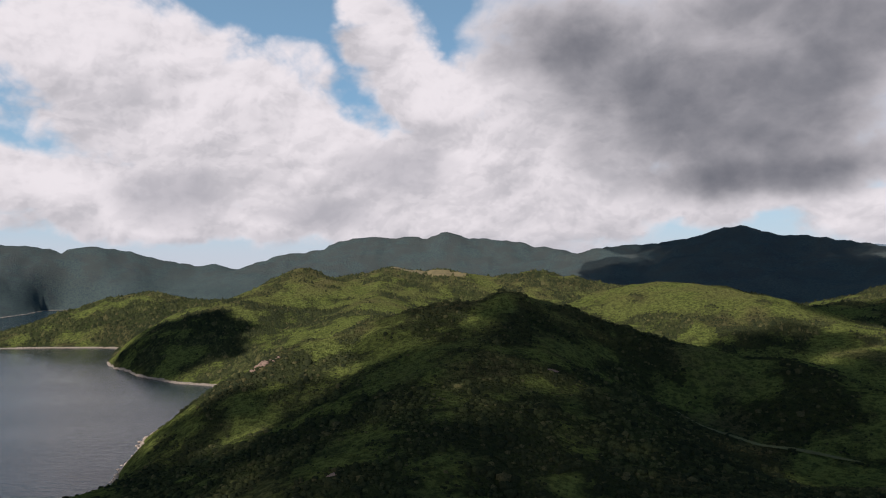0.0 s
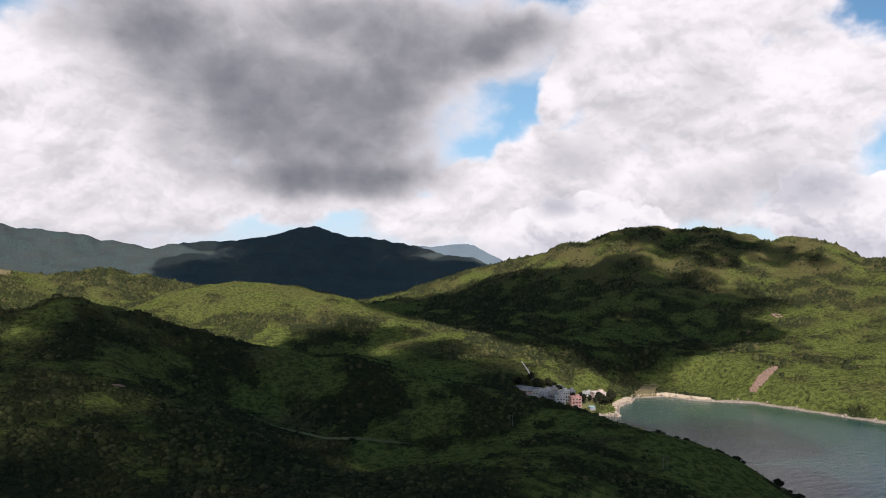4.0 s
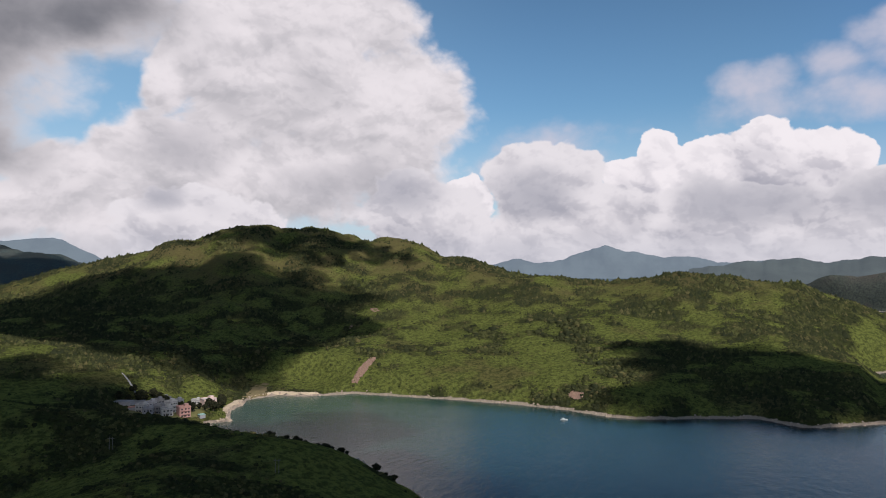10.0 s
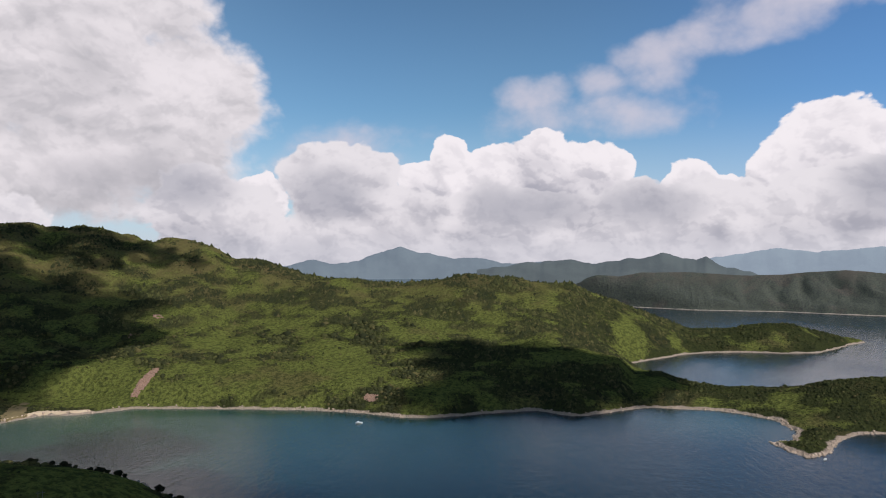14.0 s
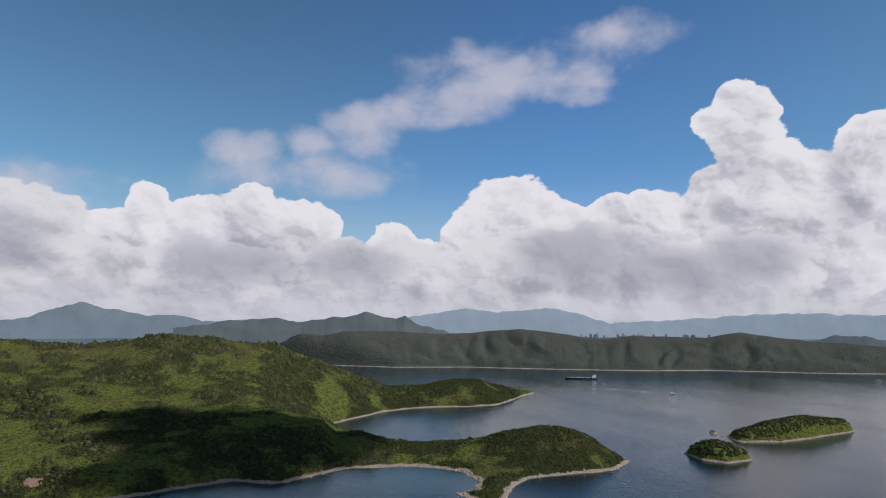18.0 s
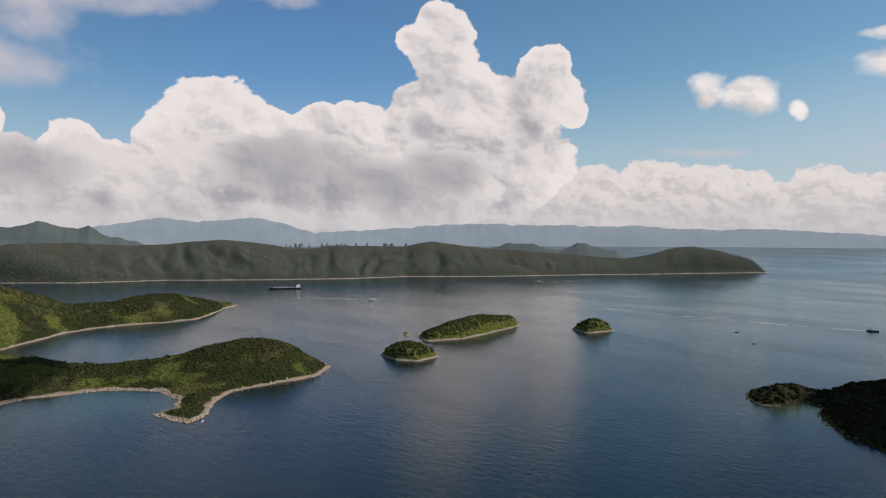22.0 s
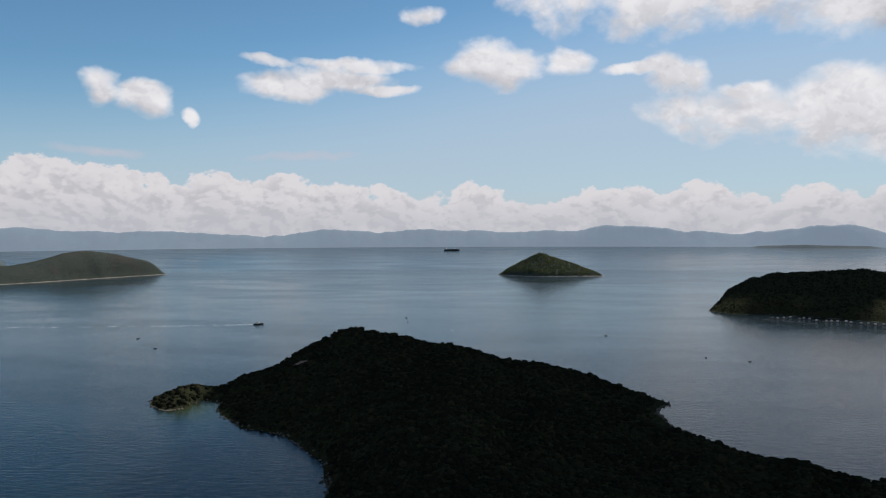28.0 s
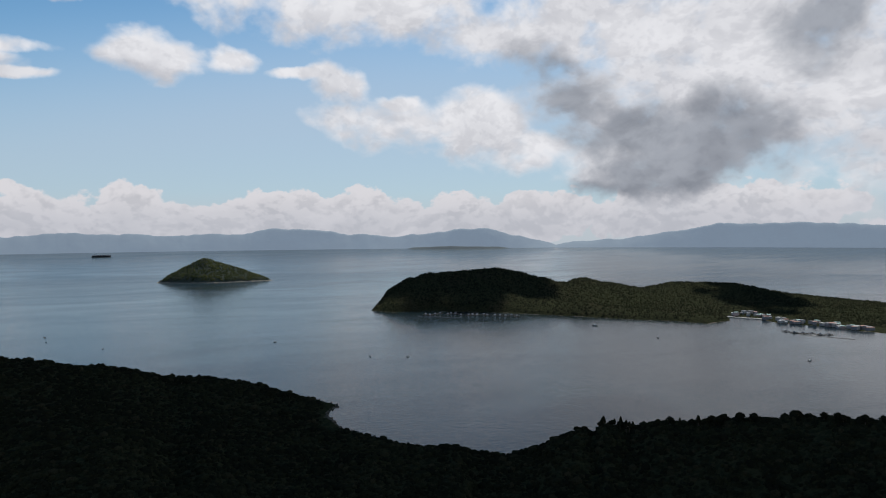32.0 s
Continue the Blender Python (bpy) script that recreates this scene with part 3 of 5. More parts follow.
def height_of(x, y, shore, crests, floor=14.0, steep=45.0, rough=1.0, seed=0, gully=0.06, ribs=False):
    """The ground's height, and how far inland it lies."""
    spurs = fractal(x, y, 190.0, 4, seed + 3)
    wx, wy = x + 16 * rough * fractal(x, y, 170, 3, seed + 20), y + 16 * rough * fractal(x, y, 170, 3, seed + 30)
    d = inland(x, y, shore) + 5.0 * rough * fractal(x, y, 45.0, 4, seed + 40)
    total = (floor * (1 - np.exp(-np.maximum(d, 0) / 130))) ** 6
    for crest, width, power in crests:
        near = 1 + 0.26 * spurs
        total = total + ridge(wx, wy, crest, width * near, power) ** 6
    base = total ** (1 / 6)
    base = base * (1 + 0.04 * rough * fractal(x, y, 75.0, 4, seed + 50))
    # gullies run between the spurs
    crease = np.clip(1 - 4.5 * np.abs(fractal(x, y, 150.0, 3, seed + 60)), 0, 1) + 0.6 * np.clip(1 - 4.5 * np.abs(fractal(x, y, 62.0, 3, seed + 70)), 0, 1)
    if ribs:
        # spurs and gullies that run straight down to the water
        b, r = np.degrees(np.arctan2(x, y)) * 44.0 + 70 * fractal(x, y, 210, 3, seed + 80), np.hypot(x, y) * 0.45
        crease = np.clip(1 - 2.2 * np.abs(fractal(b, r, 95.0, 2, seed + 60)), 0, 1) ** 1.3 + 0.4 * np.clip(1 - 2.4 * np.abs(fractal(b, r, 42.0, 2, seed + 70)), 0, 1)
        flank = 1 - np.maximum.reduce([ridge(wx, wy, crest * (1, 1, 0) + (0, 0, 1), width, power) for crest, width, power in crests])
        crease = crease * np.clip(1.5 * flank, 0.0, 1.0) * np.clip(0.75 + 1.1 * fractal(x, y, 330.0, 2, seed + 90), 0.15, 1.3)
    base = base * (1 - gully * crease)
    rise = 1 - np.exp(-np.maximum(d, 0) / steep)
    z = base * rise + 1.6 * (1 - np.exp(-np.maximum(d, 0) / 2.5)) + np.minimum(d, 0) * 0.22
    return np.maximum(z, -9.0), d


def mesh_from(name, points, quads, material, smooth=True):
    data = bpy.data.meshes.new(name)
    points, quads = np.asarray(points, np.float32), np.asarray(quads, np.int32)
    sides = quads.shape[1]
    data.vertices.add(len(points))
    data.vertices.foreach_set("co", points.ravel())
    data.loops.add(quads.size)
    data.loops.foreach_set("vertex_index", quads.ravel())
    data.polygons.add(len(quads))
    data.polygons.foreach_set("loop_start", np.arange(0, quads.size, sides, dtype=np.int32))
    data.polygons.foreach_set("loop_total", np.full(len(quads), sides, np.int32))
    data.polygons.foreach_set("use_smooth", np.full(len(quads), smooth))
    data.materials.append(material)
    data.update(calc_edges=True)
    return data


def grid_mesh(name, x, y, z, keep, material):
    """A sheet over a grid of places, without the cells where keep is false at all four corners."""
    rows, cols = x.shape
    i = np.arange(rows * cols).reshape(rows, cols)
    q = np.stack([i[:-1, :-1], i[:-1, 1:], i[1:, 1:], i[1:, :-1]], -1).reshape(-1, 4)
    q = q[keep.ravel()[q].any(1)]
    used, q = np.unique(q, return_inverse=True)
    points = np.stack([x.ravel(), y.ravel(), z.ravel()], -1)[used]
    return mesh_from(name, points, q.reshape(-1, 4), material)


# The mainland's shore, clockwise from the bay under the hovering place
SHORE_WEST = [(300, 390), (325, 415), (-25.7, 441), (-24.8, 480), (-24.1, 517), (-23.3, 559), (-21.8, 603), (-18.5, 640),
              (-15.5, 700), (-15.8, 760), (-16.9, 788), (-18.4, 822), (-20.8, 855), (-23.2, 931), (-24.9, 1027), (-25.5, 1097),
              (-24.5, 1180), (-22, 1240), (-23.8, 1285), (-28.8, 1350), (-32.2, 1385), (-35, 1400), (-36, 1470), (-34, 1560),
              (-30, 1600), (-27, 1700), (-25.5, 1900), (-25.5, 2300), (-26.5, 2650), (-28.5, 2740), (-29.7, 2730),
              (-30.9, 2494), (-32.3, 2334), (-34, 2200), (-38, 2100), (-46, 2300)]
SHORE_NORTH = [(-44, 3400), (-20, 3500), (0, 3400), (20, 3200), (36, 3000), (50, 2700), (65, 2300), (80, 1950), (92, 1700),
               (100, 1560), (105, 1500), (109, 1500), (112, 1512), (112.3, 1497), (111.2, 1434), (109.4, 1277), (106.8, 1242),
               (104.2, 1235), (102.2, 1212), (100.1, 1171), (99.0, 1128), (97.0, 1073), (95.7, 1030), (97.5, 960), (100, 900),
               (103, 870), (107, 880), (111, 890), (115, 880), (118, 840), (119.3, 790), (119.1, 765), (118.4, 738),
               (115.6, 713), (112.0, 685), (110.7, 652), (110.0, 602), (108.5, 578), (106.3, 618), (107.6, 624), (108.0, 664)]
SHORE_BAY = [(106.6, 709), (104.4, 726), (102.1, 735), (97.8, 728), (94.8, 698), (91.6, 669), (88.8, 691), (86.1, 684),
             (82.5, 665), (79.8, 653), (77.2, 660), (74.5, 680), (69.3, 705), (64.7, 725), (60.1, 747), (57.4, 762),
             (53.5, 755), (51.4, 766), (48.9, 746), (48.5, 722), (47.5, 694), (47.3, 675), (47.7, 650), (46.1, 646),
             (46.5, 610), (49, 590), (51.8, 570), (54.8, 535), (58.2, 485), (60.5, 450), (61.8, 425), (66, 360), (75, 300),
             (95, 260), (120, 250), (145, 290), (158, 350), (165, 400)]
SHORE_SOUTH = [(165.6, 431), (165.5, 483), (163.8, 515), (162.2, 552), (158.8, 583), (157.6, 627), (157.2, 672), (156.0, 690), (155.2, 668), (153.4, 661),
               (152.3, 683), (152.6, 710), (155, 728), (158, 740), (160, 780), (164, 850), (168, 890), (174, 880), (180, 850),
               (186, 790), (190, 710), (192.9, 665), (192.7, 648), (192.3, 629), (193.4, 585), (195.6, 558), (197.9, 535),
               (202.5, 517), (206.9, 503), (209, 523), (211.7, 544), (216, 580), (222, 610), (229, 620), (236, 600), (245, 550),
               (260, 450), (280, 390)]
MAIN_SHORE = plan(SHORE_WEST + SHORE_NORTH + SHORE_BAY + SHORE_SOUTH)

# Crest lines: bearing, distance, height; how wide their flanks are, and how they fall
CRESTS = [
    # the near hill, its shoulders and the rise under the hovering place
    ([(-12.5, 505, 62), (-8.4, 530, 79), (-3.9, 545, 91), (0.8, 555, 99), (5.2, 560, 106), (8.4, 572, 98),
      (12.2, 592, 78), (14.3, 612, 65), (25, 600, 55)], 120, 1.9),
    ([(4, 500, 84), (3, 400, 72), (0, 250, 52), (0, 60, 40), (180, 140, 38), (172, 300, 33), (170, 480, 34)], 150, 2.0),
    ([(12, 590, 74), (25, 560, 58), (38.8, 500, 42), (47.2, 440, 37), (51.8, 420, 37), (56.6, 400, 30), (60.6, 395, 15)], 100, 1.7),
    ([(0, 250, 50), (38, 300, 42), (45, 400, 36)], 120, 1.7),
    # the middle hills behind it
    ([(9.9, 1000, 76), (13.9, 1020, 106), (18.6, 1000, 111), (21.0, 980, 109), (23.8, 950, 96), (26.4, 920, 78), (32.3, 850, 58), (40, 790, 30)], 190, 1.5),
    ([(-18.0, 1150, 78), (-15.5, 1180, 92), (-11.1, 1250, 119), (-8.9, 1270, 114), (-6.6, 1300, 120), (-3.9, 1320, 132), (0.7, 1330, 128),
      (3.5, 1340, 117), (7.2, 1350, 130), (9.9, 1350, 118), (15, 1300, 90)], 230, 1.4),
    ([(-32.2, 1440, 15), (-29.5, 1450, 31), (-27.1, 1470, 62), (-25.2, 1480, 83), (-22.9, 1480, 91), (-20.1, 1460, 74), (-17.2, 1420, 72), (-11, 1250, 110)], 130, 1.5),
    ([(-25.3, 1000, 6), (-23.6, 1010, 34), (-21.3, 1020, 54), (-17.2, 1060, 67), (-14.2, 1120, 78), (-11, 1250, 110)], 130, 1.5),
    ([(-3, 700, 60), (-6, 950, 70), (-4, 1300, 110)], 150, 1.6),
    # the mountains inland
    ([(-40, 2850, 230), (-32.4, 2900, 225), (-30.3, 2900, 225), (-28.6, 2900, 215), (-26.0, 2900, 232), (-24.5, 2900, 212), (-21.3, 2900, 167), (-19.7, 2900, 156),
      (-18.1, 2900, 166), (-15.9, 2900, 137)], 260, 1.3),
    ([(-15.9, 2700, 137), (-13.8, 2700, 181), (-10.3, 2700, 215), (-7.6, 2700, 255), (-3.9, 2700, 265), (-1.1, 2700, 266), (0.5, 2700, 281), (3.1, 2700, 262),
      (6.3, 2700, 240), (9.5, 2700, 209), (11.7, 2650, 185)], 330, 1.3),
    ([(7.2, 2500, 151), (9.9, 2500, 187), (13.0, 2500, 220), (17.8, 2500, 228), (20.2, 2500, 255), (22.5, 2500, 285), (23.8, 2500, 271), (26.5, 2500, 241),
      (28.7, 2482, 236), (30.1, 2452, 218), (34.3, 2302, 179), (36.8, 2152, 131)], 400, 1.3),
    # the green hill over the bay and its long ridge
    ([(37.2, 1502, 118), (38.9, 1502, 143), (41.6, 1502, 163), (43.9, 1502, 181), (46.2, 1501, 205), (49.4, 1501, 221), (52.2, 1501, 219), (55.0, 1501, 213),
      (56.8, 1491, 205), (60.0, 1471, 194), (61.7, 1461, 187), (64.4, 1431, 160), (65.7, 1421, 159), (68.6, 1381, 137), (71.9, 1341, 120), (74, 1299, 121)], 390, 1.35),
    ([(74.0, 1299, 121), (76.3, 1279, 111), (78.5, 1269, 111), (81.2, 1259, 122), (83.8, 1249, 128), (87.2, 1249, 123), (91.3, 1268, 111), (92.4, 1280, 98)], 255, 1.5),
    ([(92.4, 1280, 84), (95.1, 1315, 42), (97.3, 1330, 30), (98.7, 1330, 21), (101.0, 1320, 16)], 95, 1.7),
    ([(101.3, 1320, 16), (104.9, 1330, 50), (107.1, 1350, 50), (109.3, 1390, 36), (111.5, 1460, 12)], 95, 1.7),
    ([(88, 1000, 55), (93.5, 898, 26), (96.7, 857, 22), (99.0, 827, 18), (101.3, 797, 9)], 110, 1.6),
    ([(101.3, 797, 10), (104.8, 797, 19), (107.0, 797, 27), (110.5, 800, 37), (113.3, 800, 43), (115.3, 798, 41), (117.3, 790, 31), (118.6, 780, 14)], 90, 1.9),
    # the dark headland and the rise beside it
    ([(153.5, 690, 11), (154.8, 698, 14), (156.4, 708, 5), (158, 718, 10), (162, 760, 28), (165, 800, 40), (167.6, 811, 46), (170, 800, 38), (174.4, 785, 28), (179.3, 765, 23),
      (183.8, 740, 15), (186.6, 715, 8), (189.5, 685, 5), (192.2, 655, 3)], 120, 1.7),
    ([(168, 780, 36), (171, 650, 27), (172, 480, 27)], 110, 1.8),
    ([(211.5, 525, 14), (213, 520, 24), (217, 505, 33), (224, 495, 37), (229, 490, 39), (237, 480, 37), (260, 300, 36), (180, 120, 38)], 90, 1.8),
]
MAIN_CRESTS = [(plan(points), width, power) for points, width, power in CRESTS]


# How far tops and saddles stand over or under their crest lines: nearest and farthest reach, then bearing and share of height
TRIMS = [
    (1130, 1700, [(39.2, 1), (41.6, 0.98), (43.3, 0.98), (45, 0.92), (46.7, 1.02), (49.4, 1.06), (51.6, 0.97), (53.9, 1.01), (55, 1.01), (56.7, 0.98), (59.4, 1), (61.3, 1.02), (63.1, 1), (64.5, 0.94), (65.9, 0.97), (68.2, 0.91), (70.4, 0.9), (72.2, 0.9), (73.8, 0.87), (75.3, 0.85), (77.8, 0.88), (80.3, 0.93), (82.4, 1), (83.6, 0.99), (85.1, 0.95), (86.6, 0.96), (88.4, 0.92), (90.6, 0.95)]),
    (1140, 1560, [(92.8, 0.89), (95, 0.9), (97.2, 0.82), (99, 0.68), (100.8, 0.5), (103, 0.75), (105.3, 0.8), (107.1, 0.92), (108.9, 0.97), (110.7, 1.35), (112.1, 1.35)]),
    (740, 960, [(96.4, 0.5), (98.2, 0.72), (99.9, 0.5), (101.1, 0.5), (102.6, 0.5), (103.5, 0.5), (105.3, 0.5), (107.1, 0.5), (108.5, 0.57), (109.8, 0.73), (111.6, 0.75), (114.3, 0.89), (115.7, 0.9), (117, 0.83), (118.3, 0.69), (118.9, 0.5)]),
    (440, 920, [(152.6, 0.5), (153.4, 0.92), (154.6, 1.35), (155.8, 1.09), (156.7, 0.5), (157.3, 0.5), (157.9, 0.5), (159.7, 0.87), (161.8, 0.67), (163.6, 0.97), (165.9, 0.99), (167.7, 1.06), (169.1, 0.95), (171.4, 1), (174.1, 0.99), (176, 1.08), (178.3, 0.88), (180.6, 0.5), (182.9, 0.79), (185.2, 0.5), (187, 0.5), (188.8, 0.5), (190.5, 0.5), (191.8, 0.5), (192.7, 0.5)]),
    (370, 640, [(213.7, 0.68), (214.6, 0.95), (216.4, 0.68), (218.5, 0.84), (220.7, 0.85), (223.9, 0.98), (226.7, 0.98), (230.4, 1.15), (232.2, 1.19), (234.2, 1.28)]),
    (330, 520, [(195.7, 1.35), (198, 1.02), (199.9, 0.91), (202.7, 1.35), (204.1, 0.5), (206.9, 0.5), (209.2, 0.5)]),
]


def trimmed(x, y, z, trims):
    """The ground with its tops raised and its saddles lowered."""
    b, r = np.degrees(np.arctan2(x, y)) % 360.0, np.hypot(x, y)
    for near, far, rows in trims:
        share = np.interp(b, [0.0, rows[0][0] - 1.2] + [row[0] for row in rows] + [rows[-1][0] + 1.2, 360.0], [1.0, 1.0] + [row[1] for row in rows] + [1.0, 1.0])
        reach = np.clip((r - 0.9 * near) / (0.1 * near), 0, 1) * np.clip((1.08 * far - r) / (0.08 * far), 0, 1)
        z = np.where(z > 0, z * (1 + reach * (share - 1)), z)
    return z


# Level ground at the head of the bay: bearing, distance, reach, height
FLATS = [(50.8, 775, 62, 2.6), (53.5, 790, 40, 3.0), (47.2, 712, 34, 2.8), (96.6, 1050, 45, 2.4), (43.6, 668, 55, 9.0), (45.5, 700, 45, 6.0)]


def mainland(x, y):
    z, d = height_of(x, y, MAIN_SHORE, MAIN_CRESTS, 16.0, 32.0, 1.0, 1, 0.045)
    z = trimmed(x, y, z, TRIMS)
    for b, r, reach, level in FLATS:
        c = at(b, r)
        w = np.exp(-(np.hypot(x - c.x, y - c.y) / reach) ** 4)
        z = z * (1 - w) + np.minimum(z, level + 0.06 * np.maximum(d, 0)) * w
    return z, d


def cover_of(x, y):
    """Where woods stand thick: 1 in the gullies and groves, about 0 on the open grass."""
    b, r = np.degrees(np.arctan2(x, y)) * 14.0, np.hypot(x, y)
    w = 0.5 * fractal(x, y, 140.0, 3, 71) + 0.8 * fractal(x, y, 40.0, 2, 77) + 0.55 * fractal(x, y, 17.0, 2, 81)
    # strips of wood and grass that run down the slope
    w = w + 0.5 * fractal(b, 0.30 * r, 50.0, 3, 79)
    ragged = 1 + 0.8 * fractal(x, y, 24.0, 3, 83)
    for bearing, away, long, wide in MEADOWS:
        c = at(bearing, away)
        u, v = (x - c.x) * math.sin(radians(bearing)) + (y - c.y) * math.cos(radians(bearing)), (x - c.x) * math.cos(radians(bearing)) - (y - c.y) * math.sin(radians(bearing))
        w = w - 0.75 * np.exp(-((u / long) ** 2 + (v / wide) ** 2)) * ragged
    # the spits and the far end of the ridge are wooded
    w = w + np.interp(np.degrees(np.arctan2(x, y)), [78, 94, 101, 130], [0.0, 0.10, 0.32, 0.40])
    return np.clip(0.56 + 1.8 * w, 0.05, 1.0)


# Open grass on the lower slope over the bay and on the near flank: bearing, distance, half length, half width
MEADOWS = [(64.6, 800, 55, 22), (66.0, 770, 35, 26), (72.4, 790, 60, 28), (69.8, 765, 28, 16), (55.6, 800, 40, 20), (52.5, 850, 40, 25), (60.5, 765, 22, 30), (80.5, 960, 60, 30),
           (85.0, 980, 70, 22), (-10.5, 520, 60, 18), (-4.5, 560, 40, 14), (14.0, 960, 60, 25), (19.0, 930, 50, 30), (96.0, 1060, 40, 20)]


def tell_cover(ob):
    """Stores how thick the woods stand on each point of a sheet of ground."""
    co = np.empty(len(ob.data.vertices) * 3, np.float32)
    ob.data.vertices.foreach_get("co", co)
    co = co.reshape(-1, 3).astype(float)
    ob.data.attributes.new("woods", "FLOAT", "POINT").data.foreach_set("value", cover_of(co[:, 0], co[:, 1]).astype(np.float32))
    return ob


bearings = np.radians(np.concatenate([np.arange(-48, 242, 0.38), np.arange(242, 312.1, 2.5)]))
rings = 15.0 * 1.0095 ** np.arange(0, int(math.log(3500 / 15.0) / math.log(1.0095)) + 1)
B2, R2 = np.meshgrid(bearings, rings)
gx, gy = R2 * np.sin(B2), R2 * np.cos(B2)
gz, gd = mainland(gx, gy)
ground = tagged(new("ground", grid_mesh("ground", gx, gy, gz, (gz > -6.0) & (R2 < 1850) & (B2 < radians(130.3)), HILL)),
                "green scrub-covered hills with a pale rocky shoreline", "hillside", kind="structure")
tell_cover(ground)
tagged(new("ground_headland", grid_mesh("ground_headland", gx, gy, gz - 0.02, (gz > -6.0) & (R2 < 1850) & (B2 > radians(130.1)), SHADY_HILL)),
       "wooded headland, its colours darkened for the cloud shadow", "hillside", kind="structure")
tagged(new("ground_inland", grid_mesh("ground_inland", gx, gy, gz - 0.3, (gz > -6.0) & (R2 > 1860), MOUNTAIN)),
       "dark mountains inland under cloud shadow, bluish haze put into their colour", "mountain range", kind="structure")


def island(name, label, shore, crests, cell, material=HILL, floor=3.0, steep=6.0, rough=0.5, seed=5, gully=0.05, ribs=False, trims=()):
    """An island on a square grid of its own. Returns its height function and its bounds."""
    shore = plan(shore)
    crests = [(plan(points), width, power) for points, width, power in crests]

    def shape(x, y):
        z, d = height_of(x, y, shore, crests, floor, steep, rough, seed, gully, ribs)
        return trimmed(x, y, z, trims), d

    low, high = shore.min(0) - 30, shore.max(0) + 30
    x, y = np.meshgrid(np.arange(low[0], high[0], cell), np.arange(low[1], high[1], cell))
    z, _ = shape(x, y)
    tagged(new(name, grid_mesh(name, x, y, z, z > -4.0, material)), label, "island", kind="structure")
    return shape, low, high


CONE_TRIMS = [
    (2300, 2800, [(180, 0.54), (180.6, 0.85), (182, 0.94), (183.4, 0.87), (184.5, 0.8), (185.6, 0.73), (186.8, 0.54), (187.4, 0.54), (188.1, 0.54)]),
]
FISHING_TRIMS = [
    (1250, 2000, [(196.9, 0.5), (197.2, 0.79), (197.7, 0.85), (199.1, 1), (200.5, 1.03), (202.3, 0.93), (204.6, 0.92), (206, 0.97), (207.4, 0.98), (208.8, 0.86), (210.2, 0.82), (212, 0.69), (212.5, 0.86), (213.3, 0.92), (214.6, 0.74), (216, 0.71), (217.7, 0.57), (219.4, 0.74), (221.1, 0.74), (223.1, 0.72), (224.7, 0.73), (225.9, 0.64), (227, 0.5), (227.8, 0.5), (228.4, 0.5), (228.9, 0.5), (230.4, 0.5), (232.1, 0.5), (234.3, 0.5)]),
]
ISLET_LONG = island("islet", "long wooded islet ringed with pale rocks",
                    [(126.7, 997), (127.6, 957), (130.4, 978), (132.6, 1039), (134.9, 1121), (134.4, 1150), (132, 1110), (129.5, 1055), (127.4, 1015)],
                    [([(127.5, 985, 9), (129.9, 1015, 19), (132.2, 1055, 25), (134, 1112, 17)], 45, 2.2)], 3.0)
ISLET_NEAR = island("islet", "small wooded islet ringed with pale rocks",
                    [(123.6, 852), (124.9, 815), (126.7, 806), (128.3, 837), (127.6, 868), (125.4, 880)],
                    [([(124.8, 843, 12), (125.8, 845, 15.5), (127.2, 842, 11)], 36, 2.4)], 3.0, seed=8)
ISLET_FAR = island("islet", "small round wooded islet with rocky edge",
                   [(139.3, 1092), (140.5, 1051), (142.5, 1088), (141.8, 1115), (140.2, 1120)],
                   [([(140.1, 1085, 12), (140.9, 1085, 16), (141.7, 1086, 10)], 34, 2.4)], 3.0, seed=11)
ISLET_ROCK = island("islet", "bare rock islet with a tuft of trees", [(125.3, 1026), (125.7, 1008), (126.1, 1014), (126.0, 1034), (125.5, 1040)],
                    [([(125.6, 1024, 6), (125.8, 1022, 5)], 10, 2.0)], 1.5, seed=14)
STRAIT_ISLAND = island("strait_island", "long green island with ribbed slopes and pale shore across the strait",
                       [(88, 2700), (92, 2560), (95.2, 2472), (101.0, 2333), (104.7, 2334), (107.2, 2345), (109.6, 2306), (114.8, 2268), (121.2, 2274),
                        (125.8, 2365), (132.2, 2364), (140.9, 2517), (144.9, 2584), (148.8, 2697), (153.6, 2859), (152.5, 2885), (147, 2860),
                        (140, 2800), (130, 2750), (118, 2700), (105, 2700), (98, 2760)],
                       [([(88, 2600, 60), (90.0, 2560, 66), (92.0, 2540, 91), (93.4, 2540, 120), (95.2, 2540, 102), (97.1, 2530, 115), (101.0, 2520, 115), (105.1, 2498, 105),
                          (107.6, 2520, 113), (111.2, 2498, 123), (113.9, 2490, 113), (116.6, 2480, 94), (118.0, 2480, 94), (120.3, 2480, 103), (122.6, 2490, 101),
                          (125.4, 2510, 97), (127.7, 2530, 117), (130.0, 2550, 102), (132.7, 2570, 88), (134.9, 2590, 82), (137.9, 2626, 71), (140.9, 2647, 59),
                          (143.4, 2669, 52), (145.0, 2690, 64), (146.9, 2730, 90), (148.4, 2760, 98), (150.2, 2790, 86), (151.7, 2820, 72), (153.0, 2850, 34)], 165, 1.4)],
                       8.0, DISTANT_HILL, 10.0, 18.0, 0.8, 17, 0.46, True)
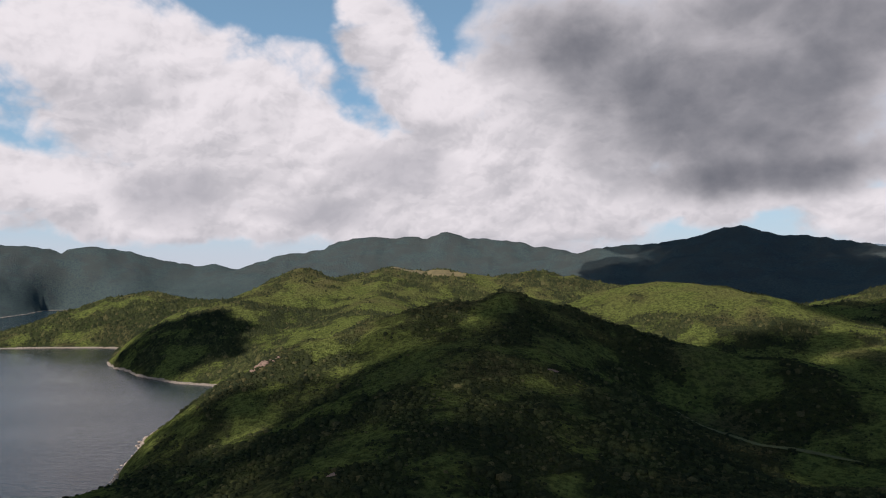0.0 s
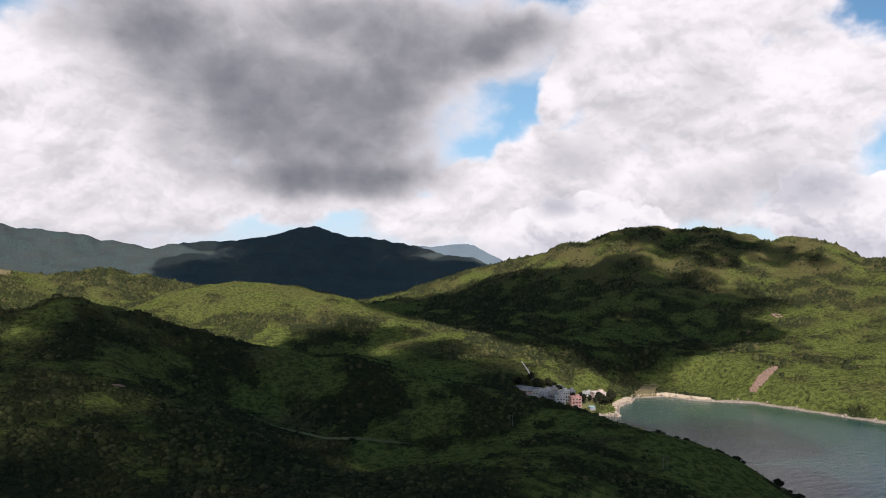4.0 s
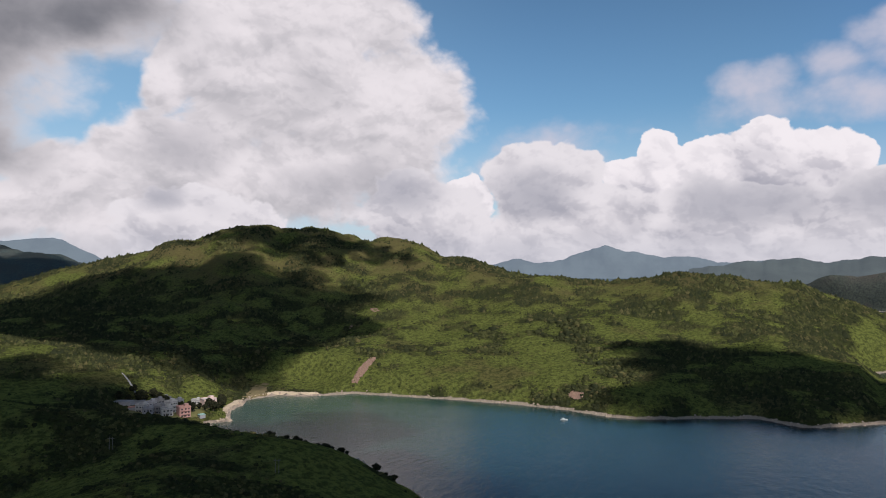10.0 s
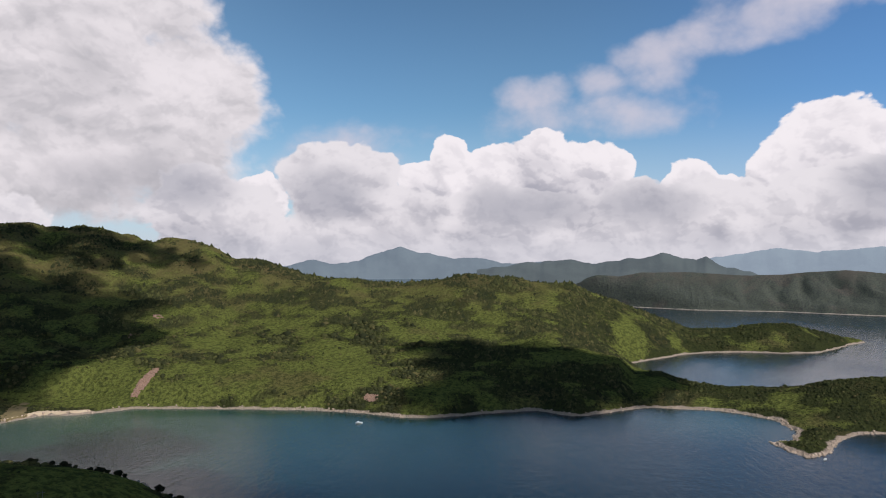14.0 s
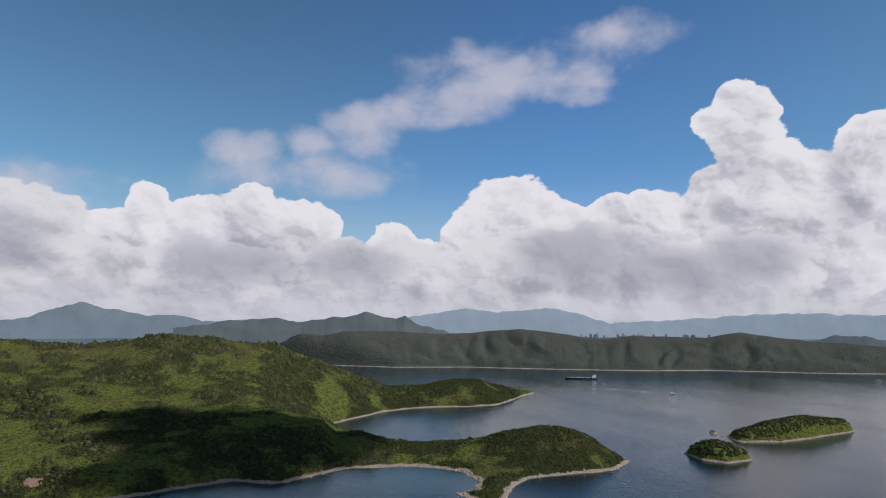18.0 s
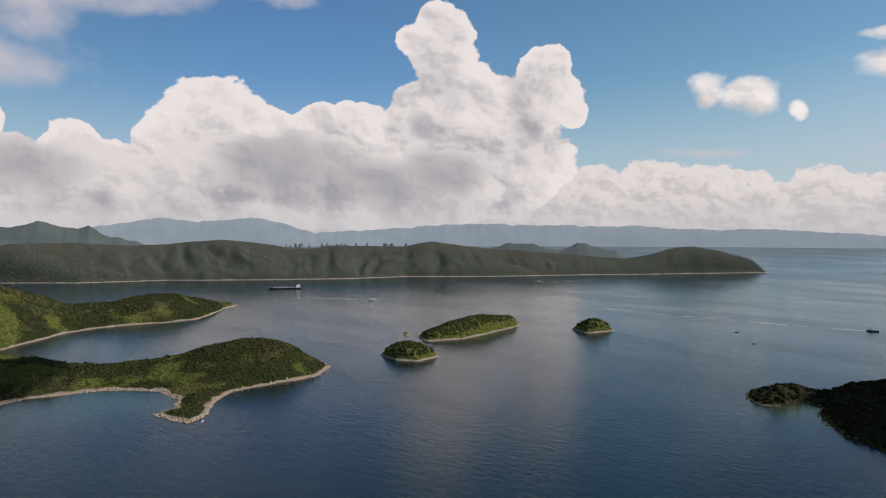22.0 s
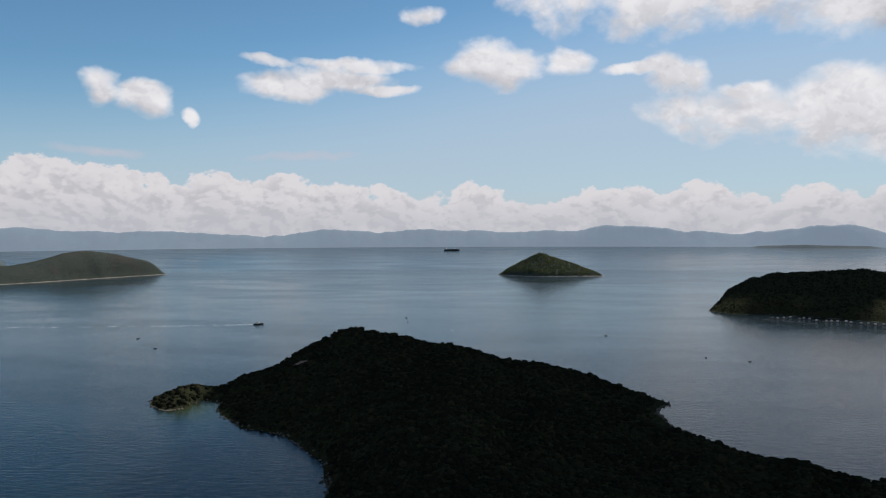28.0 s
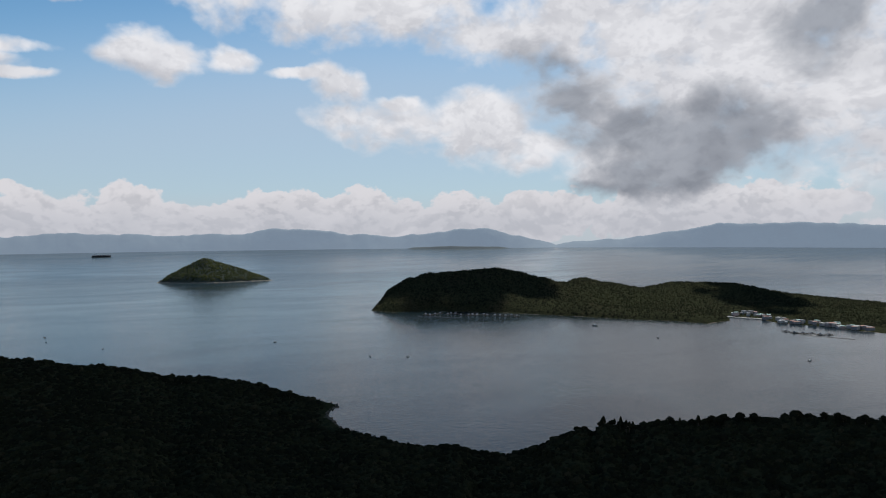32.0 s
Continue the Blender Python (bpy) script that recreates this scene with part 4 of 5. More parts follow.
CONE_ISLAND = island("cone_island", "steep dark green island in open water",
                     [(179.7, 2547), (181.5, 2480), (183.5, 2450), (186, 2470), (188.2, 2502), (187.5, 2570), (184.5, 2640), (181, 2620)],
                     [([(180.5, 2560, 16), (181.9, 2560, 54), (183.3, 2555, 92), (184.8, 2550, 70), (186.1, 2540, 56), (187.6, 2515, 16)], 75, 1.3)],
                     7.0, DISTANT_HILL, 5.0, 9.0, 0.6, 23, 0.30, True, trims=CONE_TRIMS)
FISHING_ISLAND = island("fishing_island", "low dark green island with a harbour village",
                        [(196.1, 1466), (197.6, 1423), (200.9, 1440), (207.3, 1398), (211.9, 1357), (216.3, 1324), (220.6, 1312), (222.6, 1292), (224.2, 1345),
                         (224.0, 1430), (225.8, 1400), (227.7, 1338), (230.3, 1325), (232.7, 1286), (234.3, 1275), (238, 1260), (243, 1300), (243, 1600),
                         (236, 1780), (228, 1870), (222, 1960), (216, 1920), (212, 1960), (206, 1850), (200, 1740), (196.6, 1600)],
                        [([(196.8, 1530, 12), (198.1, 1570, 32), (199.9, 1600, 62), (202.7, 1620, 75), (205.5, 1640, 80), (208.7, 1660, 72), (210.1, 1690, 57), (211.9, 1740, 47),
                           (213.2, 1850, 49), (215.9, 1780, 41), (218.0, 1780, 36), (220.6, 1800, 46), (223.0, 1800, 48), (225.4, 1790, 47), (227.3, 1760, 34),
                           (228.3, 1720, 14), (230.3, 1650, 11), (234.4, 1600, 20), (240, 1560, 24)], 150, 1.6),
                         ([(203, 1560, 40), (209, 1480, 26), (216, 1400, 20), (222, 1340, 12)], 90, 1.7), ([(197.5, 1440, 9), (200, 1470, 18), (203, 1490, 22)], 60, 1.6)],
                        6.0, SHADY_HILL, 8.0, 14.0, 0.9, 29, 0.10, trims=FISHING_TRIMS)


# Bare ground: bearing, distance, half length, half width, heading of the length
BARE = {
    "scree": (58.1, 800, 27, 4.6, 81), "cut": (75.2, 703, 8, 6, 60), "summit_earth": (8.9, 408, 3.2, 2.0, 90), "headland_earth": (163.5, 720, 7, 4, 80),
    "gully_earth": (-8.9, 254, 3.0, 1.6, 20), "dry_field": (-1.2, 1306, 70, 16, 90), "hill_path": (40.7, 716, 32, 0.6, 22), "village": (43.0, 664, 40, 27, 80),
    "meadow": (49.6, 768, 34, 9, 62), "track": (24.0, 455, 55, 1.3, 140), "ridge_cut": (73.2, 1300, 26, 5, 95),
}


def within(x, y, spot, margin=1.0):
    """Below 1 inside a bare spot."""
    b, r, long, wide, turn = spot
    c = at(b, r)
    dx, dy = x - c.x, y - c.y
    s, k = math.sin(radians(turn)), math.cos(radians(turn))
    u, v = (dx * s + dy * k) / (long * margin), (dx * k - dy * s) / (wide * margin)
    return u * u + v * v


def ground_z(b, r):
    """The mainland's height at a bearing and a distance."""
    p = at(b, r)
    return float(mainland(np.array([p.x]), np.array([p.y]))[0][0])


# ---- sea ----
def sea_level(r):
    """The open strait lies level; its far reaches, drawn in to a few kilometres, lift towards the far shore."""
    return 64.0 * np.maximum((r - 2900.0) / 1660.0, 0) ** 1.2


sea_rings = np.concatenate([[120], 120 * 1.045 ** np.arange(1, 84)])
sea_rings = np.concatenate([sea_rings[sea_rings < 2900], np.linspace(2900, 4700, 40)])
BS, RS = np.meshgrid(np.radians(np.arange(0, 361, 2.0)), sea_rings)
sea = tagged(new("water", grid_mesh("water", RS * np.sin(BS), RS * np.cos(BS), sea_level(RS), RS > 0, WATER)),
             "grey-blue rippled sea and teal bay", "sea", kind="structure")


# ---- ranges far beyond the strait, drawn in from their true distance ----
def far_range(name, label, crest, deep, foot, material, seed):
    """A range of hills from its crest line: bearing, distance, height."""
    crest = np.array(crest, float)
    steps = np.arange(crest[0, 0], crest[-1, 0] + 0.01, 0.12)
    r0, top = np.interp(steps, crest[:, 0], crest[:, 1]), np.interp(steps, crest[:, 0], crest[:, 2])
    rows = np.linspace(-1, 1, 25)
    A, V = np.meshgrid(np.radians(steps), rows)
    R = r0[None] + V * deep
    x, y = R * np.sin(A), R * np.cos(A)
    n = fractal(x, y, 260.0, 5, seed)
    top = top + 17.0 * fractal(steps * 60.0, 0 * steps + seed, 85.0, 5, seed, 0.55) * np.clip((top - foot) / 60.0, 0, 1)
    z = foot + (top[None] - foot) * np.clip(1 - np.abs(V) ** (1.15 + 0.3 * n), 0, 1) * (1 + (0.02 + 0.08 * np.abs(V)) * n)
    ob = new(name, grid_mesh(name, x, y, z, R > 0, material))
    return tagged(ob, label, "mountain range", kind="structure")


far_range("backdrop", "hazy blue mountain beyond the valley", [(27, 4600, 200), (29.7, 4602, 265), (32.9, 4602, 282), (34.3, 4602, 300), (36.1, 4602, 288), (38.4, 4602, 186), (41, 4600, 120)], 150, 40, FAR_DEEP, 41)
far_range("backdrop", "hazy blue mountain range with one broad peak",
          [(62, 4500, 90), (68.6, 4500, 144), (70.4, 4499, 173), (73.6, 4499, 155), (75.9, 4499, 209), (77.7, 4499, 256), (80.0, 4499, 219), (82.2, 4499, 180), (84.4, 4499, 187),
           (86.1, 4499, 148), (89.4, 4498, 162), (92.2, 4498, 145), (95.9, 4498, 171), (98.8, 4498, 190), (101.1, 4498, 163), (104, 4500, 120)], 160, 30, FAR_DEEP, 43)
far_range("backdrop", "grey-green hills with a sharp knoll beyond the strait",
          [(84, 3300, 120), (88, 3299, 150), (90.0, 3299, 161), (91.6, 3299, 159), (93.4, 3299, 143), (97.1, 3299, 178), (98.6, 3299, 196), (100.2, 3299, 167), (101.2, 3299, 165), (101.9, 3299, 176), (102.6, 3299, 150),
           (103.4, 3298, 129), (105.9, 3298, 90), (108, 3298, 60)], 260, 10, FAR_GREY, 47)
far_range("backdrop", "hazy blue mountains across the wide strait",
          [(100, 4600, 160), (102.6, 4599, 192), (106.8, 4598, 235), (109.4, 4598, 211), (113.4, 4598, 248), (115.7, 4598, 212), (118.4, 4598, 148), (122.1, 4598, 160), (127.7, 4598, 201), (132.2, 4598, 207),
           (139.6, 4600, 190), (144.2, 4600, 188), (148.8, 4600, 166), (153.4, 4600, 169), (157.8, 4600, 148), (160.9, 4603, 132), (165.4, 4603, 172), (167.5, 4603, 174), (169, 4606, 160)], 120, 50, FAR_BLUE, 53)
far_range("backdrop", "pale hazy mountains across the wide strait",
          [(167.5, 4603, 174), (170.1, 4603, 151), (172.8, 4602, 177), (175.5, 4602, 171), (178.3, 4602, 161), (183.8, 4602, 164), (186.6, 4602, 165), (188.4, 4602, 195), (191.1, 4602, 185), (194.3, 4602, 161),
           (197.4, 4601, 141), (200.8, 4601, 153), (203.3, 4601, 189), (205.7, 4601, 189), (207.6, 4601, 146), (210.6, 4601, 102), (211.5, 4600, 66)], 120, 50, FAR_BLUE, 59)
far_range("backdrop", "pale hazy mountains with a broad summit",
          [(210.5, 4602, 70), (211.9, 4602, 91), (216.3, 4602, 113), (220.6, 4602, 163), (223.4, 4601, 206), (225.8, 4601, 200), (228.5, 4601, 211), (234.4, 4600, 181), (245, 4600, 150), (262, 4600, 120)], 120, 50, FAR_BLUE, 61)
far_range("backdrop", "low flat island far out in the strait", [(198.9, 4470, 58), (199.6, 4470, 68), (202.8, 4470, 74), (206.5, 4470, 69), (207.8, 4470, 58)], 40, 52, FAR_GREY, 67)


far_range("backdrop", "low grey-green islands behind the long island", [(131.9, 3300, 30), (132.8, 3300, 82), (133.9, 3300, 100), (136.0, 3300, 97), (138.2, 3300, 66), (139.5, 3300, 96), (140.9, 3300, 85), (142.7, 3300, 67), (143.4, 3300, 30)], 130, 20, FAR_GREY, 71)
# ---- clouds overhead, whose shadows lie on the hills ----
CLOUD = Surface("cloud", 1.0)
CLOUD.colour(CLOUD.mix(CLOUD.noise(0.01, 4), (0.85, 0.85, 0.86), (0.72, 0.73, 0.76)))
CLOUD.bsdf.inputs["Alpha"].default_value = 0.42  # thin at the rims, so that its shadow fades out


def ball(rings=4, sides=8):
    """A low ball of unit size: points and faces."""
    pts = [(0, 0, 1)]
    for i in range(1, rings):
        a = math.pi * i / rings
        pts += [(math.sin(a) * math.cos(2 * math.pi * j / sides), math.sin(a) * math.sin(2 * math.pi * j / sides), math.cos(a)) for j in range(sides)]
    pts.append((0, 0, -1))
    faces = [(0, 1 + j, 1 + (j + 1) % sides) for j in range(sides)]
    for i in range(rings - 2):
        a, b = 1 + i * sides, 1 + (i + 1) * sides
        for j in range(sides):
            k = (j + 1) % sides
            faces += [(a + j, b + j, b + k), (a + j, b + k, a + k)]
    last = len(pts) - 1
    a = 1 + (rings - 2) * sides
    faces += [(last, a + (j + 1) % sides, a + j) for j in range(sides)]
    return np.array(pts), np.array(faces)


def cloud(bearing, r, long, wide, turn, top, seed, count=190):
    """A heap of cloud so high over the land that its shadow falls round the place named."""
    rng = np.random.default_rng(seed)
    up = math.sin(radians(SUN_HEIGHT))
    centre = at(bearing, r) + sun_way * (top / up)
    pts, faces = ball()
    c, s = math.cos(radians(-turn)), math.sin(radians(-turn))
    points, quads = [], []
    u, v = rng.uniform(-1, 1, 5 * count), rng.uniform(-1, 1, 5 * count)
    edge = 0.55 * np.array([noise.noise((a * 2.1 + seed, b * 2.1, 0.5)) for a, b in zip(u, v)])
    keep = np.hypot(u, v) < 0.86 + edge
    for k, (a, b) in enumerate(zip(u[keep][:count], v[keep][:count])):
        size = rng.uniform(0.12, 0.30) * min(long, wide) * (1.15 - 0.45 * math.hypot(a, b))
        p = pts * (size, size, size * 0.6) * rng.uniform(0.8, 1.2, (len(pts), 1)) + (a * long, b * wide, rng.uniform(0, 0.12) * wide)
        points.append(p @ np.array([[c, s, 0], [-s, c, 0], [0, 0, 1]]))
        quads.append(faces + k * len(pts))
    ob = new("cloud", mesh_from("cloud", np.concatenate(points), np.concatenate(quads), CLOUD.mat))
    ob.location = centre
    return tagged(ob, "grey-based heap cloud drifting over the hills", "cloud", "clouds overhead")


CLOUDS = [
    # bearing, distance, half length, half width, heading of the length, height, seed
    (4, 395, 340, 180, 95, 900, 1, 128), (27, 620, 270, 190, 100, 950, 2, 128), (49, 430, 260, 165, 130, 900, 3, 150), (-24, 370, 150, 70, 70, 900, 4),
    (-19.5, 990, 140, 105, 60, 950, 5), (25, 2300, 900, 520, 100, 1600, 6, 180), (38.5, 1150, 370, 300, 60, 1050, 7, 190), (51, 1560, 260, 110, 80, 1100, 8, 150),
    (88.2, 795, 215, 145, 80, 900, 9, 190), (181, 620, 270, 300, 90, 900, 10, 260), (172, 420, 260, 160, 90, 900, 15, 260), (215, 430, 270, 210, 130, 900, 11, 280),
    (203, 1600, 190, 230, 110, 1500, 12, 200), (226, 1700, 260, 120, 120, 1500, 13, 150), (-34, 2900, 180, 130, 90, 1500, 14),
]
for row in CLOUDS:
    cloud(*row)



# ---- scrub and woods ----
def bush_kinds(count, sides=6):
    """A few uneven domes, the shapes that bushes and crowns take from afar."""
    rng = np.random.default_rng(3)
    kinds = []
    for _ in range(count):
        pts, faces = ball(3, sides)
        pts = pts[:-1] * rng.uniform(0.72, 1.22, (len(pts) - 1, 1))
        pts[1 + sides:, 2] = -0.75
        faces = faces[:-sides]
        kinds.append(pts)
    return np.array(kinds), faces


BUSHES, BUSH_FACES = bush_kinds(24)


def tuft_kinds(count, sides=6):
    """Plain tufts for the far slopes: a peak and a ragged rim sunk in the ground."""
    rng = np.random.default_rng(4)
    a = 2 * math.pi * np.arange(sides) / sides
    rim = np.stack([np.cos(a), np.sin(a), 0 * a - 0.9], -1)
    kinds = [np.concatenate([[[rng.uniform(-0.2, 0.2), rng.uniform(-0.2, 0.2), 1.0]], rim * (rng.uniform(0.75, 1.35, (sides, 1)) * (1, 1, 0) + (0, 0, 1))]) for _ in range(count)]
    return np.array(kinds), np.array([(0, 1 + j, 1 + (j + 1) % sides) for j in range(sides)])


TUFTS, TUFT_FACES = tuft_kinds(24)


def thicket(name, label, x, y, z, size, material, seed, kinds=BUSHES, kind_faces=BUSH_FACES):
    """Bushes at the places given, joined."""
    rng = np.random.default_rng(seed)
    n = len(x)
    pts = kinds[rng.integers(0, len(kinds), n)]
    a = rng.uniform(0, 2 * math.pi, n)
    c, s = np.cos(a)[:, None], np.sin(a)[:, None]
    tall = size * rng.uniform(0.40, 1.0, n)
    px = (pts[..., 0] * c - pts[..., 1] * s) * size[:, None] + x[:, None]
    py = (pts[..., 0] * s + pts[..., 1] * c) * size[:, None] + y[:, None]
    pz = pts[..., 2] * tall[:, None] + (z + 0.2 * tall)[:, None]
    points = np.stack([px, py, pz], -1).reshape(-1, 3)
    faces = (kind_faces[None] + (np.arange(n) * pts.shape[1])[:, None, None]).reshape(-1, 3)
    ob = new(name, mesh_from(name, points, faces, material))
    return tagged(ob, label, "vegetation", kind="stuff")


rng = np.random.default_rng(9)
COUNT = 620000
tb, tr = rng.uniform(-37, 238, COUNT), rng.uniform(190, 1760, COUNT)
tx, ty = tr * np.sin(np.radians(tb)), tr * np.cos(np.radians(tb))
tz, td = mainland(tx, ty)
dry_land = (td > np.where(tb > 130, 2.5, 6.0)) & (tz > np.where(tb > 130, 1.2, 2.6))
tx, ty, tz, td, tb, tr = (v[dry_land] for v in (tx, ty, tz, td, tb, tr))
thick = np.where(tb > 130, 1.0, cover_of(tx, ty))
grow = (rng.uniform(0, 1, len(tx)) < thick) & ~((tr > 1560) & (tb > 36) & (tb < 96))
for spot in BARE.values():
    grow &= within(tx, ty, spot) > 1
tx, ty, tz, tb, tr, thick = (v[grow] for v in (tx, ty, tz, tb, tr, thick))
girth = (0.80 + tr / 900.0) * (0.45 + 0.7 * thick) * np.where((tr < 640) & (tb < 66), 0.78, 1.0) * np.where(rng.uniform(0, 1, len(tx)) < 0.10, 1.7, 1.0) * rng.uniform(0.5, 1.3, len(tx)) ** 1.5 * np.where(tb > 130, 0.95, 1.0)
ZONES = [
    ("scrub", "dense green scrub and small trees on the near hill", (tb < 66) & (tr < 640), LEAVES, True),
    ("scrub", "green scrub on the slopes behind the near hill", (tb < 40) & (tr >= 640) & (tr < 1000), LEAVES, False),
    ("scrub", "sunlit green scrub on the middle hills", (tb < 40) & (tr >= 1000), LEAVES, False),
    ("scrub", "bright green scrub on the lower slope over the bay", (tb >= 40) & (tb < 80) & (tr >= 640) & (tr < 1020), LEAVES, True),
    ("scrub", "olive scrub on the upper slope over the bay", (tb >= 40) & (tb < 80) & (tr >= 1020), LEAVES, False),
    ("scrub", "green scrub and trees on the long ridge", (tb >= 80) & (tb < 100), LEAVES, False),
    ("scrub", "low woods on the wooded spits", (tb >= 100) & (tb < 130), SPIT_LEAVES, True),
    ("woods", "evergreen woods on the headland, darkened in colour for its shade", (tb >= 130), DARK_LEAVES, True),
]
thin = (tb < 66) & (tr < 640) & (rng.uniform(0, 1, len(tb)) < 0.30) | (tb > 130) & (rng.uniform(0, 1, len(tb)) < 0.25)
for name, label, zone, material, full in ZONES:
    zone = zone & ~thin
    if full:
        thicket(name, label, tx[zone], ty[zone], tz[zone], girth[zone] * (0.6 if "spits" in label else 1.1), material, 31)
    else:
        thicket(name, label, tx[zone], ty[zone], tz[zone], girth[zone] * 1.1, material, 31, TUFTS, TUFT_FACES)


def island_woods(place, count, size, material, label, seed):
    shape, low, high = place
    rng = np.random.default_rng(seed)
    x, y = rng.uniform(low[0], high[0], count), rng.uniform(low[1], high[1], count)
    z, d = shape(x, y)
    keep = (d > 4.5) & (z > 2.2)
    x, y, z = x[keep], y[keep], z[keep]
    far = seed > 84
    thicket("woods", label, x, y, z, size * rng.uniform(0.6, 1.4, len(x)), material, seed, TUFTS if far else BUSHES, TUFT_FACES if far else BUSH_FACES)


island_woods(ISLET_LONG, 7000, 1.6, SPIT_LEAVES, "dense low woods on the long islet", 81)
island_woods(ISLET_NEAR, 2800, 1.6, SPIT_LEAVES, "dense low woods on the small islet", 82)
island_woods(ISLET_FAR, 2400, 1.6, SPIT_LEAVES, "dense low woods on the round islet", 83)
island_woods(ISLET_ROCK, 60, 1.6, SPIT_LEAVES, "tuft of bushes on the rock islet", 84)
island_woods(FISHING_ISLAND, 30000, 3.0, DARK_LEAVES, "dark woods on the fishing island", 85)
island_woods(CONE_ISLAND, 6000, 3.2, SPIT_LEAVES, "dark scrub on the steep island", 86)


# ---- boulders along the water line ----
STONES, STONE_FACES = bush_kinds(12, 5)


def boulders(label, bearings_from, bearings_to, low, high, count, seed, material=ROCK):
    rng = np.random.default_rng(seed)
    b, r = rng.uniform(bearings_from, bearings_to, count), rng.uniform(low, high, count)
    x, y = r * np.sin(np.radians(b)), r * np.cos(np.radians(b))
    z, d = mainland(x, y)
    keep = (d > -2.5) & (d < 2.5)
    x, y, z = x[keep], y[keep], np.maximum(z[keep], -0.4)
    thicket("boulders", label, x, y, z, rng.uniform(0.4, 1.35, len(x)) ** 1.5, material, seed)


def stones_on(spot, count, low, high, seed, label):
    rng = np.random.default_rng(seed)
    b, r, long, wide, turn = spot
    c = at(b, r)
    x, y = c.x + rng.uniform(-long, long, count), c.y + rng.uniform(-long, long, count)
    keep = within(x, y, spot, 1.15) < 1
    x, y = x[keep], y[keep]
    thicket("stones", label, x, y, mainland(x, y)[0], rng.uniform(low, high, len(x)), SCREE_STONE, seed)


SCREE_STONE = plain("scree_stone", (0.26, 0.17, 0.13), 0.9, 0.4, 0.5)
stones_on(BARE["scree"], 1500, 0.5, 1.5, 96, "tumbled pinkish stones on the scree")
stones_on(BARE["cut"], 160, 0.4, 1.2, 97, "tumbled stones on the earth slip")
stones_on((-14.2, 515, 9, 6, 60), 60, 0.8, 2.4, 98, "brown rock outcrop on the near flank")
stones_on((58.9, 1085, 12, 7, 60), 26, 0.8, 2.6, 99, "pale boulders on the slope over the bay")
stones_on((57.0, 1010, 8, 5, 20), 14, 0.7, 1.8, 100, "pale boulders among the scrub")
boulders("pale boulders along the near shore", -28, -15, 420, 800, 9000, 91)
boulders("pale boulders along the bay shore", 46, 64, 400, 780, 8000, 92)
boulders("pale boulders along the far bay shore", 64, 110, 560, 780, 11000, 93)
boulders("pale boulders round the wooded spit", 105, 121, 560, 900, 8000, 94)
boulders("dark boulders along the headland shore", 150, 212, 420, 900, 26000, 95, DARK_ROCK)


# ---- helpers for things ----
def part(name, bm, material, parent, label=""):
    """Links a bmesh as one mesh object under a thing or a part."""
    data = bpy.data.meshes.new(name)
    bm.to_mesh(data)
    bm.free()
    data.materials.append(material)
    ob = new(name, data)
    ob.parent = parent
    return tagged(ob, label) if label else ob


def block(*boxes, bevel=0.0):
    """Boxes of x0, x1, y0, y1, z0, z1 in one bmesh, with eased edges."""
    bm = bmesh.new()
    for x0, x1, y0, y1, z0, z1 in boxes:
        made = bmesh.ops.create_cube(bm, size=1.0, matrix=Matrix.Translation(((x0 + x1) / 2, (y0 + y1) / 2, (z0 + z1) / 2))
                                     @ Matrix.Diagonal((x1 - x0, y1 - y0, z1 - z0, 1)))
        if bevel:
            edges = {e for v in made["verts"] for e in v.link_edges}
            bmesh.ops.bevel(bm, geom=list(edges), offset=bevel, segments=1, affect="EDGES")
    return bm


def rod(bm, a, b, ra, rb, sides=6):
    """A tapered rod from a to b, added to bm."""
    a, b = Vector(a), Vector(b)
    turn = (b - a).to_track_quat("Z", "Y").to_matrix().to_4x4()
    m = Matrix.Translation((a + b) / 2) @ turn
    bmesh.ops.create_cone(bm, cap_ends=True, segments=sides, radius1=ra, radius2=rb, depth=(b - a).length, matrix=m)
    return bm


def thing(name, label, category, place, heading=0.0, group=""):
    ob = new(name)
    ob.matrix_basis = Matrix.Translation(place) @ pose(0, 0, 0, 0, 0, -heading)
    return tagged(ob, label, category, group)


# ---- bare ground, beach and paths ----
def patch(name, label, spot, material, lift=0.35, cell=1.2, ragged=0.35):
    """A ragged sheet of bare ground laid on the slope."""
    b, r, long, wide, turn = spot
    c, reach = at(b, r), 1.35 * long
    x, y = np.meshgrid(np.arange(c.x - reach, c.x + reach, cell), np.arange(c.y - reach, c.y + reach, cell))
    z, d = mainland(x, y)
    keep = within(x, y, spot) + ragged * fractal(x, y, max(3.0, 0.5 * wide), 3, 7) < 1
    return tagged(new(name, grid_mesh(name, x, y, z + lift, keep & (d > 1), material)), label, "bare ground", kind="structure")


DRY = plain("dry_grass", (0.16, 0.125, 0.060), 0.95, 0.3, 0.1)
SHORT_GRASS = plain("short_grass", (0.13, 0.125, 0.045), 0.95, 0.35, 0.08)
patch("scree", "pinkish bare scree streak on the green slope", BARE["scree"], EARTH, cell=0.8, ragged=1.1)
patch("cut_bank", "small bare earth slip above the shore", BARE["cut"], EARTH, cell=0.6, ragged=1.0)
patch("bare_earth", "small red earth scar on the near hill", BARE["summit_earth"], EARTH, cell=0.4)
patch("bare_earth", "orange earth scar on the dark headland", BARE["headland_earth"], EARTH, 0.6, 0.5)
patch("bare_earth", "reddish earth in a gully", BARE["gully_earth"], EARTH, cell=0.4)
patch("dry_field", "brown dry grass on the saddle", BARE["dry_field"], DRY, cell=4.0)
patch("ridge_scar", "orange-brown bare crest of the ridge", BARE["ridge_cut"], DRY, cell=3.0)
